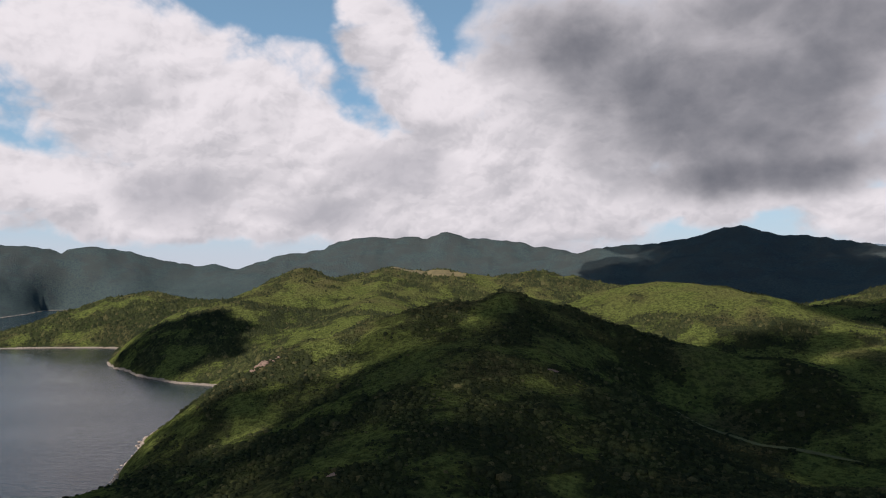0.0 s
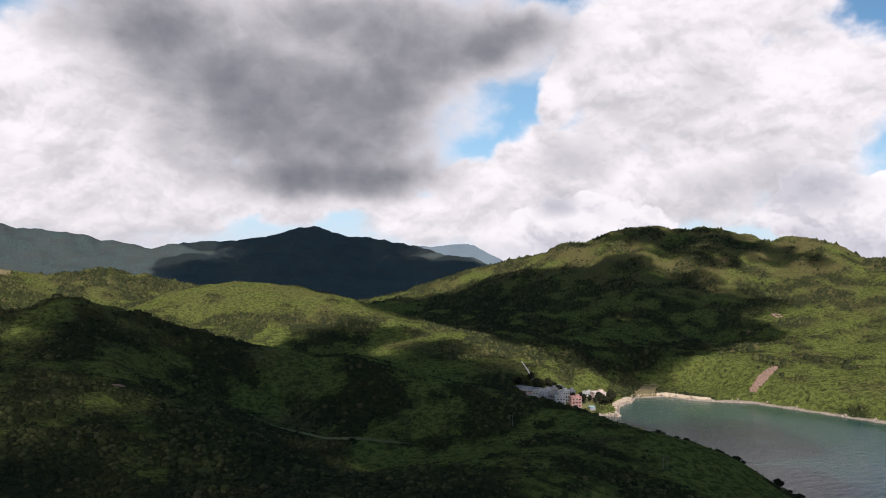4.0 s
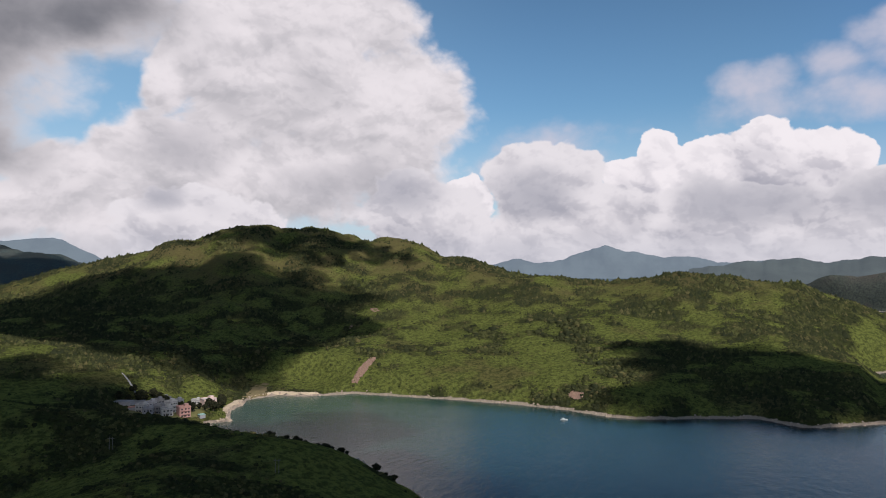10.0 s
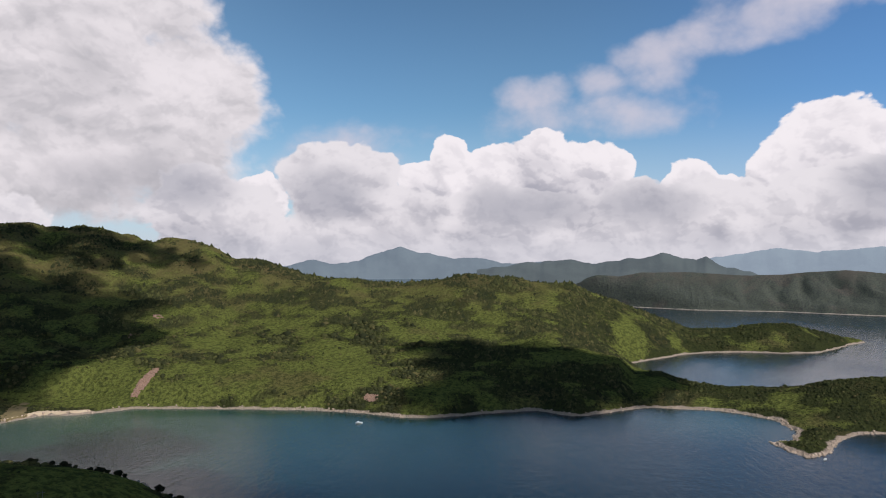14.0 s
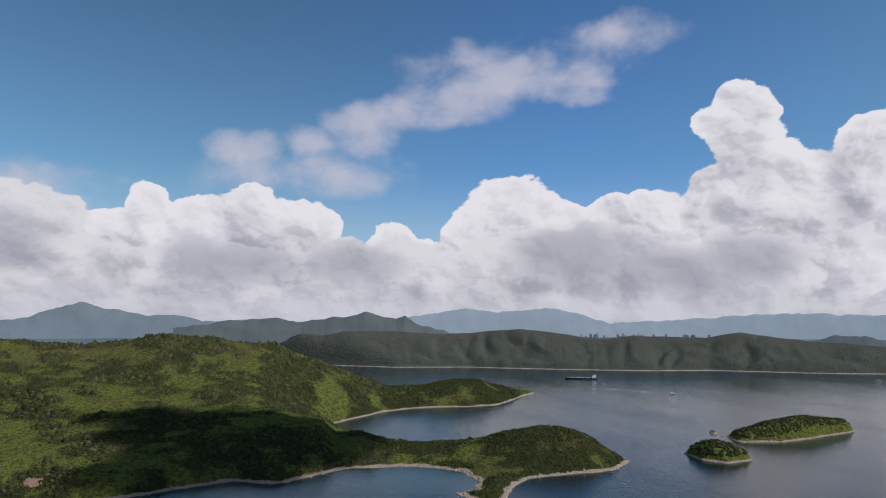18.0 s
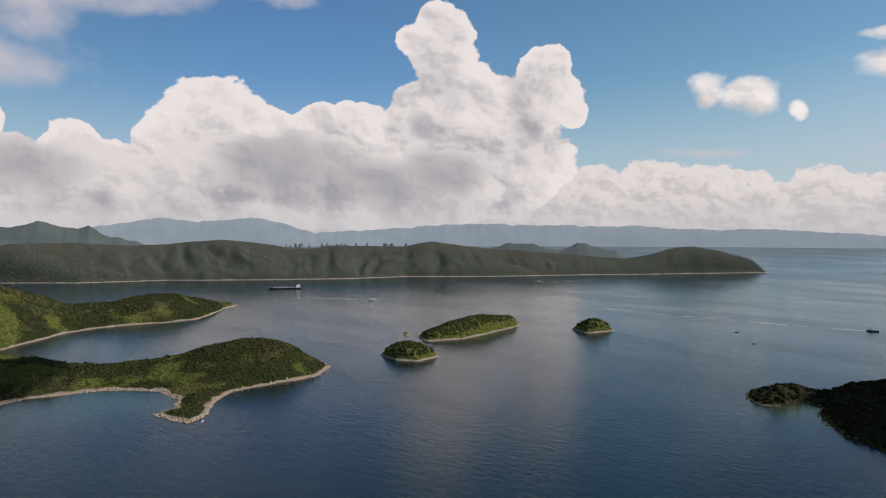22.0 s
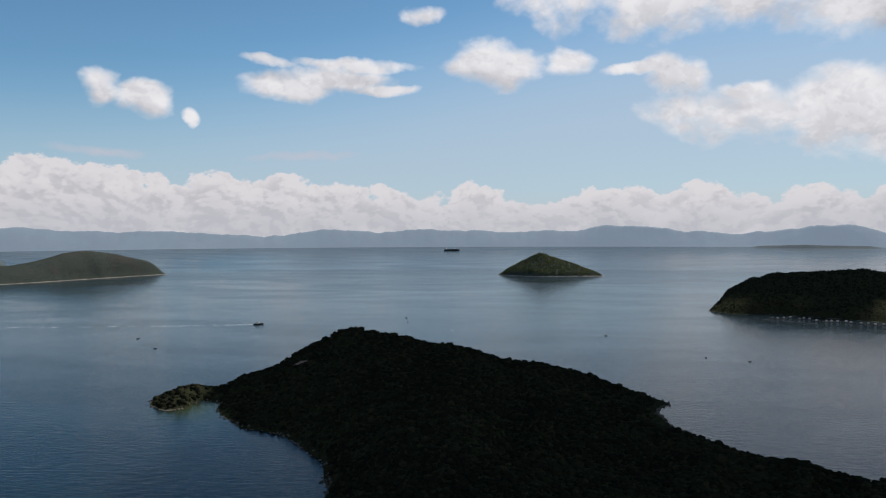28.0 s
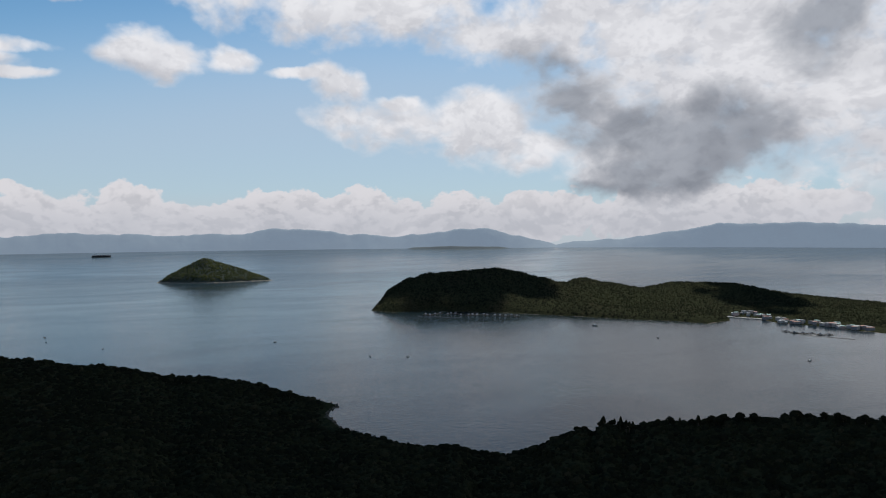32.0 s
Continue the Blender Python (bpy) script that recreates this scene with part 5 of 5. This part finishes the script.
patch("hill_path", "pale concrete path climbing from the village", BARE["hill_path"], CONCRETE, 0.4, 0.45, 0.15)
patch("village_ground", "trodden grass between the houses", BARE["village"], SHORT_GRASS, 0.2, 1.6)
patch("meadow", "dry grass behind the beach", BARE["meadow"], DRY, 0.3, 1.2, 1.2)
patch("footpath", "worn pale track down the near hill", BARE["track"], SHORT_GRASS, 0.5, 0.7, 0.1)


def beach(name, label, b0, b1, r0, r1, deep, material):
    """Sand along a stretch of shore."""
    b, r = np.meshgrid(np.radians(np.arange(b0, b1, 0.07)), np.arange(r0, r1, 1.0))
    x, y = r * np.sin(b), r * np.cos(b)
    z, d = mainland(x, y)
    span = np.sin((b - radians(b0)) / radians(b1 - b0) * math.pi) ** 0.5
    keep = (d > -3) & (d < deep * span)
    return tagged(new(name, grid_mesh(name, x, y, z + 0.15, keep, material)), label, "beach", kind="structure")


beach("beach", "pale sandy beach at the head of the bay", 48.7, 54.5, 715, 800, 6.5, SAND)
beach("beach", "small pinkish sand spit below the village", 46.8, 48.8, 680, 735, 7.0, SAND)


# ---- the village over the bay ----
DARK_WALL = plain("weathered_render", (0.22, 0.215, 0.22), 0.8, 0.3)


def house(label, b, r, w, d, h, wall_material, roof_material, heading, base=None, windows=True, group="village houses", trim=None):
    """A flat-roofed village house: walls, roof slab with parapet, windows, door."""
    z = (ground_z(b, r) if base is None else base) - 0.4
    ob = thing("house", label, "house", at(b, r, z), heading, group)
    part("wall", block((-w / 2, w / 2, -d / 2, d / 2, 0, h), bevel=0.06), wall_material, ob)
    rim = 0.22
    part("roof", block((-w / 2 - 0.25, w / 2 + 0.25, -d / 2 - 0.25, d / 2 + 0.25, h, h + 0.22)), roof_material, ob)
    if windows:
        bm = block((-w / 2, w / 2, -d / 2, -d / 2 + rim, h + 0.22, h + 0.95), (-w / 2, w / 2, d / 2 - rim, d / 2, h + 0.22, h + 0.95),
                   (-w / 2, -w / 2 + rim, -d / 2 + rim, d / 2 - rim, h + 0.22, h + 0.95), (w / 2 - rim, w / 2, -d / 2 + rim, d / 2 - rim, h + 0.22, h + 0.95))
        part("parapet", bm, wall_material, ob)
        part("stair_hut", block((w * 0.1, w * 0.42, -d * 0.1, d * 0.3, h + 0.22, h + 2.3), bevel=0.05), trim or wall_material, ob)
        floors = max(1, round(h / 2.9))
        for f in range(floors):
            for u in (-0.28, 0.05, 0.32):
                z0 = 0.9 + f * h / floors
                part("window", block((u * w - 0.65, u * w + 0.65, -d / 2 - 0.05, -d / 2 + 0.05, z0, z0 + 1.25)), DARK_GLASS, ob)
            for v in (-0.25, 0.25):
                part("window", block((w / 2 - 0.05, w / 2 + 0.05, v * d - 0.55, v * d + 0.55, z0, z0 + 1.25)), DARK_GLASS, ob)
            if f:
                part("balcony", block((-w * 0.36, w * 0.40, -d / 2 - 1.0, -d / 2, f * h / floors - 0.1, f * h / floors + 0.08),
                                      (-w * 0.36, w * 0.40, -d / 2 - 1.0, -d / 2 - 0.9, f * h / floors + 0.08, f * h / floors + 0.9)), wall_material, ob)
        part("door", block((-w * 0.14, -w * 0.14 + 1.0, -d / 2 - 0.06, -d / 2 + 0.04, 0.4, 2.5)), BARK, ob)
    return ob


VILLAGE = [
    ("pale pink three-storey village house beside trees", 46.0, 690, 12, 9, 8.6, PINK_WALL, WHITE_WALL, 20), ("small white village house with flat roof", 45.1, 690, 7.5, 7, 6.2, WHITE_WALL, GREY_ROOF, 55),
    ("rose-tiled three-storey village house", 44.2, 642, 9.5, 8, 8.8, BRICK_WALL, BRICK_WALL, 25), ("tall white-grey village house", 43.3, 656, 8, 7.5, 9.6, WHITE_WALL, GREY_ROOF, 5),
    ("dark grey village house with grey roof", 42.4, 650, 9, 8, 6.6, DARK_WALL, GREY_ROOF, 60), ("grey village house with flat roof", 41.9, 668, 8, 7, 6.8, GREY_WALL, GREY_ROOF, 10),
    ("white village house with flat roof", 41.3, 655, 9, 7, 6.4, WHITE_WALL, GREY_ROOF, 75), ("dark grey village house among others", 42.4, 682, 8.5, 8, 6.8, DARK_WALL, GREY_ROOF, 22),
    ("grey rendered village house", 41.7, 640, 8, 8, 6.2, GREY_WALL, GREY_ROOF, 48), ("grey two-storey village house", 43.8, 682, 8, 7, 7.2, GREY_WALL, GREY_ROOF, 18),
    ("white village house near the shore", 43.0, 640, 9, 8, 6.4, WHITE_WALL, GREY_ROOF, 33), ("dark grey village house at the back", 42.9, 695, 8, 7, 6.8, DARK_WALL, GREY_ROOF, -8),
]
for row in VILLAGE:
    house(*row)
for label, b, r, w, d, h, wall_material, roof_material, heading in (
        ("low grey hut with a pale green roof", 45.5, 652, 5, 5, 3.2, GREY_WALL, GREEN_ROOF, 20), ("long low grey-roofed shed", 40.1, 676, 15, 8, 3.6, GREY_WALL, GREY_ROOF, 70),
        ("low grey-roofed shed beside the houses", 41.0, 682, 11, 7, 3.8, GREY_WALL, GREY_ROOF, 60), ("low shed with rusty roof", 40.7, 660, 8, 6, 3.2, GREY_WALL, RED_ROOF, 50)):
    house(label, b, r, w, d, h, wall_material, roof_material, heading, windows=False)


# ---- trees ----
def tree_kind(name, tall, spread, seed, group, label, slim=False):
    """A tree with a tapered trunk, limbs and a crown of many clumps."""
    rng = np.random.default_rng(seed)
    ob = thing(name, label, "tree", (0, 0, 0), 0, group)
    bm = rod(bmesh.new(), (0, 0, -0.6), (0.1, 0, 0.55 * tall), 0.05 * tall, 0.025 * tall)
    part("trunk", bm, BARK, ob)
    for k in range(4):
        a = k * 1.7 + rng.uniform(0, 1)
        tip = (math.cos(a) * spread * 0.6, math.sin(a) * spread * 0.6, tall * rng.uniform(0.6, 0.8))
        part("limb", rod(bmesh.new(), (0.05, 0, tall * 0.35), tip, 0.022 * tall, 0.008 * tall, 5), BARK, ob)
    points, faces = [], []
    count = 70
    for k in range(count):
        h = rng.uniform(0.0, 1.0) ** 0.8
        girth = spread * ((1 - h) ** 0.7 if slim else math.sin(math.pi * (0.15 + 0.8 * h)) ** 0.7) * rng.uniform(0.35, 1.05)
        a = rng.uniform(0, 2 * math.pi)
        size = spread * rng.uniform(0.16, 0.34)
        p = BUSHES[rng.integers(0, len(BUSHES))] * (size, size, size * 0.8)
        points.append(p + (girth * math.cos(a), girth * math.sin(a), tall * (0.32 + 0.66 * h)))
        faces.append(BUSH_FACES + k * len(p))
    crown = new("crown", mesh_from("crown", np.concatenate(points), np.concatenate(faces), DARK_LEAVES))
    crown.parent = ob
    return ob


def plant(first, spots):
    """Sets the tree at the first spot and copies of it at the rest: bearing, distance, turn, scale."""
    for k, (b, r, turn, size) in enumerate(spots):
        m = Matrix.Translation(at(b, r, ground_z(b, r))) @ pose(0, 0, 0, 0, 0, turn)
        if k == 0:
            first.matrix_basis = m
            first.scale = (size, size, size)
        else:
            first_scale = first.scale.copy()
            first.scale = (size, size, size)
            copy_thing(first, m)
            first.scale = first_scale


rng = np.random.default_rng(44)


def along(points, count, spread):
    """Spots scattered along a line of bearings and distances."""
    line = np.array(points, float)
    t = np.sort(rng.uniform(0, len(line) - 1, count))
    b = np.interp(t, np.arange(len(line)), line[:, 0])
    r = np.interp(t, np.arange(len(line)), line[:, 1]) + rng.uniform(-spread, spread, count)
    return [(float(x), float(y), float(rng.uniform(0, 360)), float(rng.uniform(0.65, 1.2))) for x, y in zip(b, r)]


plant(tree_kind("tree", 8.0, 3.6, 5, "trees round the village", "dark green broadleaf tree beside the houses"),
      along([(39.5, 690), (42, 700), (44.5, 665), (46.3, 672), (47.2, 712)], 34, 14))
plant(tree_kind("tree", 4.6, 2.2, 6, "trees on the headland crest", "dark evergreen tree on the headland crest"),
      along([(166, 808), (170, 802), (174.4, 787), (179.3, 767), (183.8, 742), (189.5, 687)], 44, 8))
plant(tree_kind("conifer", 7.5, 1.7, 7, "conifers on the bluff", "slim dark conifer on the bluff", True),
      along([(213.6, 522), (214.8, 516), (217, 508), (222, 500)], 14, 6))
plant(tree_kind("tree", 4.8, 2.4, 8, "trees on the bluff", "dark evergreen tree on the bluff"),
      along([(212, 522), (217, 507), (224, 497), (229, 492), (236, 482)], 40, 7))
plant(tree_kind("tree", 3.8, 2.0, 9, "trees on the near shore", "dark shore tree above the bay"),
      along([(50, 570), (54, 525), (58, 470), (61, 425)], 22, 10))


# ---- poles and wires on the near hill ----
WEATHERED = plain("weathered_concrete", (0.16, 0.155, 0.14), 0.9, 0.3)


def pole(b, r, tall):
    ob = thing("power_pole", "pale concrete power pole among scrub", "pole", at(b, r, ground_z(b, r) - 0.3), 60, "power poles")
    part("post", rod(rod(bmesh.new(), (-0.9, 0, 0), (-0.9, 0, tall), 0.16, 0.11), (0.9, 0, 0), (0.9, 0, tall), 0.16, 0.11), WEATHERED, ob)
    part("crossarm", block((-1.8, 1.8, -0.08, 0.08, tall - 0.9, tall - 0.7)), WEATHERED, ob)
    for u in (-1.6, 0.0, 1.6):
        part("insulator", rod(bmesh.new(), (u, 0, tall - 0.7), (u, 0, tall - 0.35), 0.07, 0.05), WEATHERED, ob)
    return ob


pole(39.1, 442, 7.5)
pole(51.0, 372, 7.5)


# ---- boats ----
def hull(length, beam, depth, bow=0.22, low=0.55):
    """A hull with a raked bow along +x, its keel flat."""
    bm = bmesh.new()
    stations = [(-0.5, 0.86, 0.0), (-0.3, 1.0, 0.0), (0.2, 1.0, 0.0), (0.5 - bow, 0.92, 0.0), (0.5 - bow * 0.35, 0.55, 0.12), (0.5, 0.04, 0.35)]
    rings = []
    for u, w, lift in stations:
        half = beam / 2 * w
        rings.append([bm.verts.new((u * length, -half, depth * (1 + lift))), bm.verts.new((u * length - lift * beam * 0.3, -half * low, 0)),
                      bm.verts.new((u * length - lift * beam * 0.3, half * low, 0)), bm.verts.new((u * length, half, depth * (1 + lift)))])
    for a, b in zip(rings[:-1], rings[1:]):
        for i in range(4):
            bm.faces.new((a[i], b[i], b[(i + 1) % 4], a[(i + 1) % 4]))
    bm.faces.new(rings[0])
    bm.faces.new(rings[-1][::-1])
    bmesh.ops.recalc_face_normals(bm, faces=bm.faces)
    return bm


def cargo_ship(b, r, length, heading):
    ob = thing("cargo_ship", "small dark-hulled cargo ship with white bridge aft", "ship", at(b, r, -1.2), heading)
    part("hull", hull(length, 14, 5.0, 0.12), HULL_DARK, ob)
    for k in range(4):
        x = length * (-0.22 + 0.17 * k)
        part("hatch_cover", block((x - 0.07 * length, x + 0.07 * length, -5, 5, 4.6, 6.4), bevel=0.4), CARGO, ob)
    house_ = part("bridge", block((-0.47 * length, -0.34 * length, -6, 6, 4.8, 8.6), (-0.45 * length, -0.36 * length, -5.2, 5.2, 8.6, 11.0), bevel=0.3), HULL_WHITE, ob)
    part("window_band", block((-0.362 * length, -0.357 * length, -4.8, 4.8, 9.4, 10.4)), DARK_GLASS, house_)
    part("funnel", block((-0.46 * length, -0.42 * length, -1.4, 1.4, 10.8, 13.5), bevel=0.3), HULL_WHITE, ob)
    part("mast", rod(rod(bmesh.new(), (-0.38 * length, 0, 10.8), (-0.38 * length, 0, 15), 0.25, 0.12), (0.40 * length, 0, 5), (0.40 * length, 0, 11), 0.25, 0.12), HULL_WHITE, ob)
    part("deck_crane", rod(rod(bmesh.new(), (0.04 * length, 0, 5), (0.04 * length, 0, 9.5), 0.6, 0.5), (0.04 * length, 0, 9), (0.2 * length, 0, 9.5), 0.3, 0.2), CARGO, ob)
    part("waterline", block((-0.46 * length, 0.30 * length, -6.3, -6.1, 0.6, 1.6), (-0.46 * length, 0.30 * length, 6.1, 6.3, 0.6, 1.6)), RED_ROOF, ob)


def motor_boat(label, b, r, length, heading, material=HULL_WHITE, group="", lift=0.0):
    ob = thing("motor_boat", label, "boat", at(b, r, lift - 0.25 * length / 10), heading, group)
    part("hull", hull(length, 0.30 * length, 0.13 * length, 0.35), material, ob)
    part("cabin", block((-0.22 * length, 0.14 * length, -0.10 * length, 0.10 * length, 0.12 * length, 0.24 * length), bevel=0.02 * length), HULL_WHITE, ob)
    part("windscreen", block((0.14 * length, 0.15 * length, -0.085 * length, 0.085 * length, 0.17 * length, 0.22 * length)), DARK_GLASS, ob)
    part("canopy", block((-0.30 * length, -0.02 * length, -0.11 * length, 0.11 * length, 0.27 * length, 0.285 * length)), material, ob)
    bm = bmesh.new()
    for u, v in ((-0.28, -0.1), (-0.28, 0.1), (-0.04, -0.1), (-0.04, 0.1)):
        rod(bm, (u * length, v * length, 0.12 * length), (u * length, v * length, 0.275 * length), 0.008 * length, 0.008 * length)
    part("canopy_frame", bm, HULL_WHITE, ob)
    return ob


def wake(b0, r0, b1, r1, start, end, bend=0.0):
    """A trail of foam behind a boat, from the boat to where it fades."""
    a, b = at(b0, r0), at(b1, r1)
    side = (b - a).normalized().cross(Vector((0, 0, 1)))
    t = np.linspace(0, 1, 60)
    rows = []
    for v in (-0.5, 0.5):
        w = (start + (end - start) * t) * v + bend * (t - t * t) * 4
        rows.append(np.stack([a.x + (b.x - a.x) * t + side.x * w, a.y + (b.y - a.y) * t + side.y * w, 0 * t + 0.05], -1))
    pts = np.array(rows)
    tagged(new("wake", grid_mesh("wake", pts[..., 0], pts[..., 1], pts[..., 2], pts[..., 2] > 0, FOAM)), "pale foam trail behind a motor boat", "wake", kind="stuff")


cargo_ship(116.0, 1888, 83, -64)
motor_boat("white motor boat running through the strait", 122.9, 1546, 15, 122.9)
wake(122.8, 1550, 116.5, 1640, 3.5, 7, 6)
motor_boat("white motor boat near the far shore", 136.5, 2136, 16, -43.5)
wake(136.7, 2138, 141.0, 2215, 3.5, 6)
motor_boat("white ferry boat crossing the strait", 98.9, 1760, 24, 99)
motor_boat("dark speedboat with white cabin", 160.4, 1232, 17, 158, HULL_DARK)
wake(160.2, 1236, 151, 1290, 4, 5, -8)
wake(151, 1290, 141, 1430, 3, 3, -14)
motor_boat("small white boat moored in the bay", 74.2, 635, 6.5, 80)
motor_boat("small white boat by the rocks", 109.6, 580, 4.5, 40)
for k, (b, r) in enumerate(((214.1, 1221), (195.8, 920), (198.9, 910), (172.2, 1273), (175.9, 1100), (188.3, 1071), (229.5, 968), (218.9, 1103), (151.6, 1131), (152.8, 1024), (172.3, 1215), (204, 2300))):
    motor_boat("small dark fishing boat on open water", b, r, 10 if k == 0 else 5.5, 40 + 57 * k, HULL_DARK, "fishing boats")
far_ship = thing("freighter", "long low freighter far out in the strait", "ship", at(176.0, 4140, 44.6), 174)
part("hull", hull(92, 16, 9.0, 0.1), HULL_DARK, far_ship)
part("bridge", block((-40, -30, -6, 6, 9, 18), bevel=0.4), HULL_WHITE, far_ship)
part("cargo", block((-26, 30, -6, 6, 9, 12), bevel=0.4), CARGO, far_ship)


# ---- fish farm rafts ----
def raft_kind(w, d):
    ob = thing("fish_raft", "dark timber fish raft with floats", "raft", (0, 0, 0), 0, "fish farm rafts")
    for u in (-0.5, 0.0, 0.5):
        part("beam", block((u * w - 0.25, u * w + 0.25, -d / 2, d / 2, 0.25, 0.6)), BARK, ob)
        part("beam", block((-w / 2, w / 2, u * d - 0.25, u * d + 0.25, 0.6, 0.9)), BARK, ob)
    for u in (-0.5, 0.5):
        for v in (-0.5, 0.5):
            part("float", rod(bmesh.new(), (u * w, v * d, -0.5), (u * w, v * d, 0.4), 0.55, 0.55, 8), HULL_DARK, ob)
    part("hut", block((-0.18 * w, 0.14 * w, -0.2 * d, 0.2 * d, 0.9, 2.9), bevel=0.08), CARGO, ob)
    return ob


raft = raft_kind(11, 7)
rafts = [(float(200.4 + 7.4 * k / 17 + rng.uniform(-0.12, 0.12)), float(1385 - 1.9 * k + rng.uniform(-16, 16))) for k in range(18)]
rafts += [(float(228 + 5 * k / 9), float(1228 - 4 * k + rng.uniform(-12, 12))) for k in range(6)]
for k, (b, r) in enumerate(rafts):
    m = Matrix.Translation(at(b, r, 0.05)) @ pose(0, 0, 0, 0, 0, float(rng.uniform(-25, 25)) - b)
    if k == 0:
        raft.matrix_basis = m
    else:
        copy_thing(raft, m)
for b0, r0, b1, r1 in ((199.8, 1352, 203.3, 1322), (229, 1205, 232.4, 1185), (228.4, 1222, 230.4, 1212)):
    a, b = at(b0, r0, 0.1), at(b1, r1, 0.1)
    tagged(part("float_line", rod(bmesh.new(), a, b, 0.5, 0.5), HULL_DARK, None), "long dark line of floats on the water", "floats")


# ---- the harbour village on the fishing island ----
island_shape = FISHING_ISLAND[0]
made = 0
tones = (WHITE_WALL, GREY_WALL, WHITE_WALL, PINK_WALL, GREY_WALL)
roofs = (GREY_ROOF, WHITE_WALL, RED_ROOF, GREY_ROOF, GREEN_ROOF)
for k in range(400):
    if made >= 62:
        break
    u = float(rng.uniform(0, 1))
    b = 224.3 + 9.4 * u
    r = float(np.interp(b, [224.2, 225.8, 227.7, 230.3, 232.7, 234.3], [1425, 1400, 1338, 1325, 1286, 1278])) + float(rng.uniform(2, 55 if u < 0.45 else 26))
    p = at(b, r)
    z, d = island_shape(np.array([p.x]), np.array([p.y]))
    if d[0] < -6 or z[0] > 12:
        continue
    w, dd, h = float(rng.uniform(6, 13)), float(rng.uniform(5, 8)), float(rng.uniform(3, 6.5))
    tone, roof_tone = tones[made % 5], roofs[(made * 3) % 5]
    house("small harbour house, %s walls" % ("white" if tone is WHITE_WALL else "pink" if tone is PINK_WALL else "grey"), b, r, w, dd, h, tone, roof_tone, float(rng.uniform(0, 90)) - b,
          max(float(z[0]), 0.9), windows=False, group="harbour houses")
    made += 1
quay = thing("quay", "pale concrete quay along the harbour", "quay", at(225.4, 1392, 0.0), 240)
part("deck", block((-38, 38, -4, 4, -1, 1.3), bevel=0.1), CONCRETE, quay)


# ---- a town at the foot of the far mountains ----
for k in range(46):
    b = float(rng.choice([117.2, 119.5, 121.5, 124.5]) + rng.normal(0, 0.7))
    r = float(rng.uniform(4380, 4470))
    z = float(sea_level(np.array([r]))[0])
    w, h = float(rng.uniform(7, 16)), float(rng.uniform(7, 26))
    ob = thing("tower_block", "tiny pale tower block of a distant town", "building", at(b, r, z - 1), b, "distant tower blocks")
    part("wall", block((-w / 2, w / 2, -5, 5, 0, h), bevel=0.3), WHITE_WALL if k % 3 else GREY_WALL, ob)
    part("roof", block((-w / 4, w / 4, -3, 3, h, h + 2)), GREY_ROOF, ob)
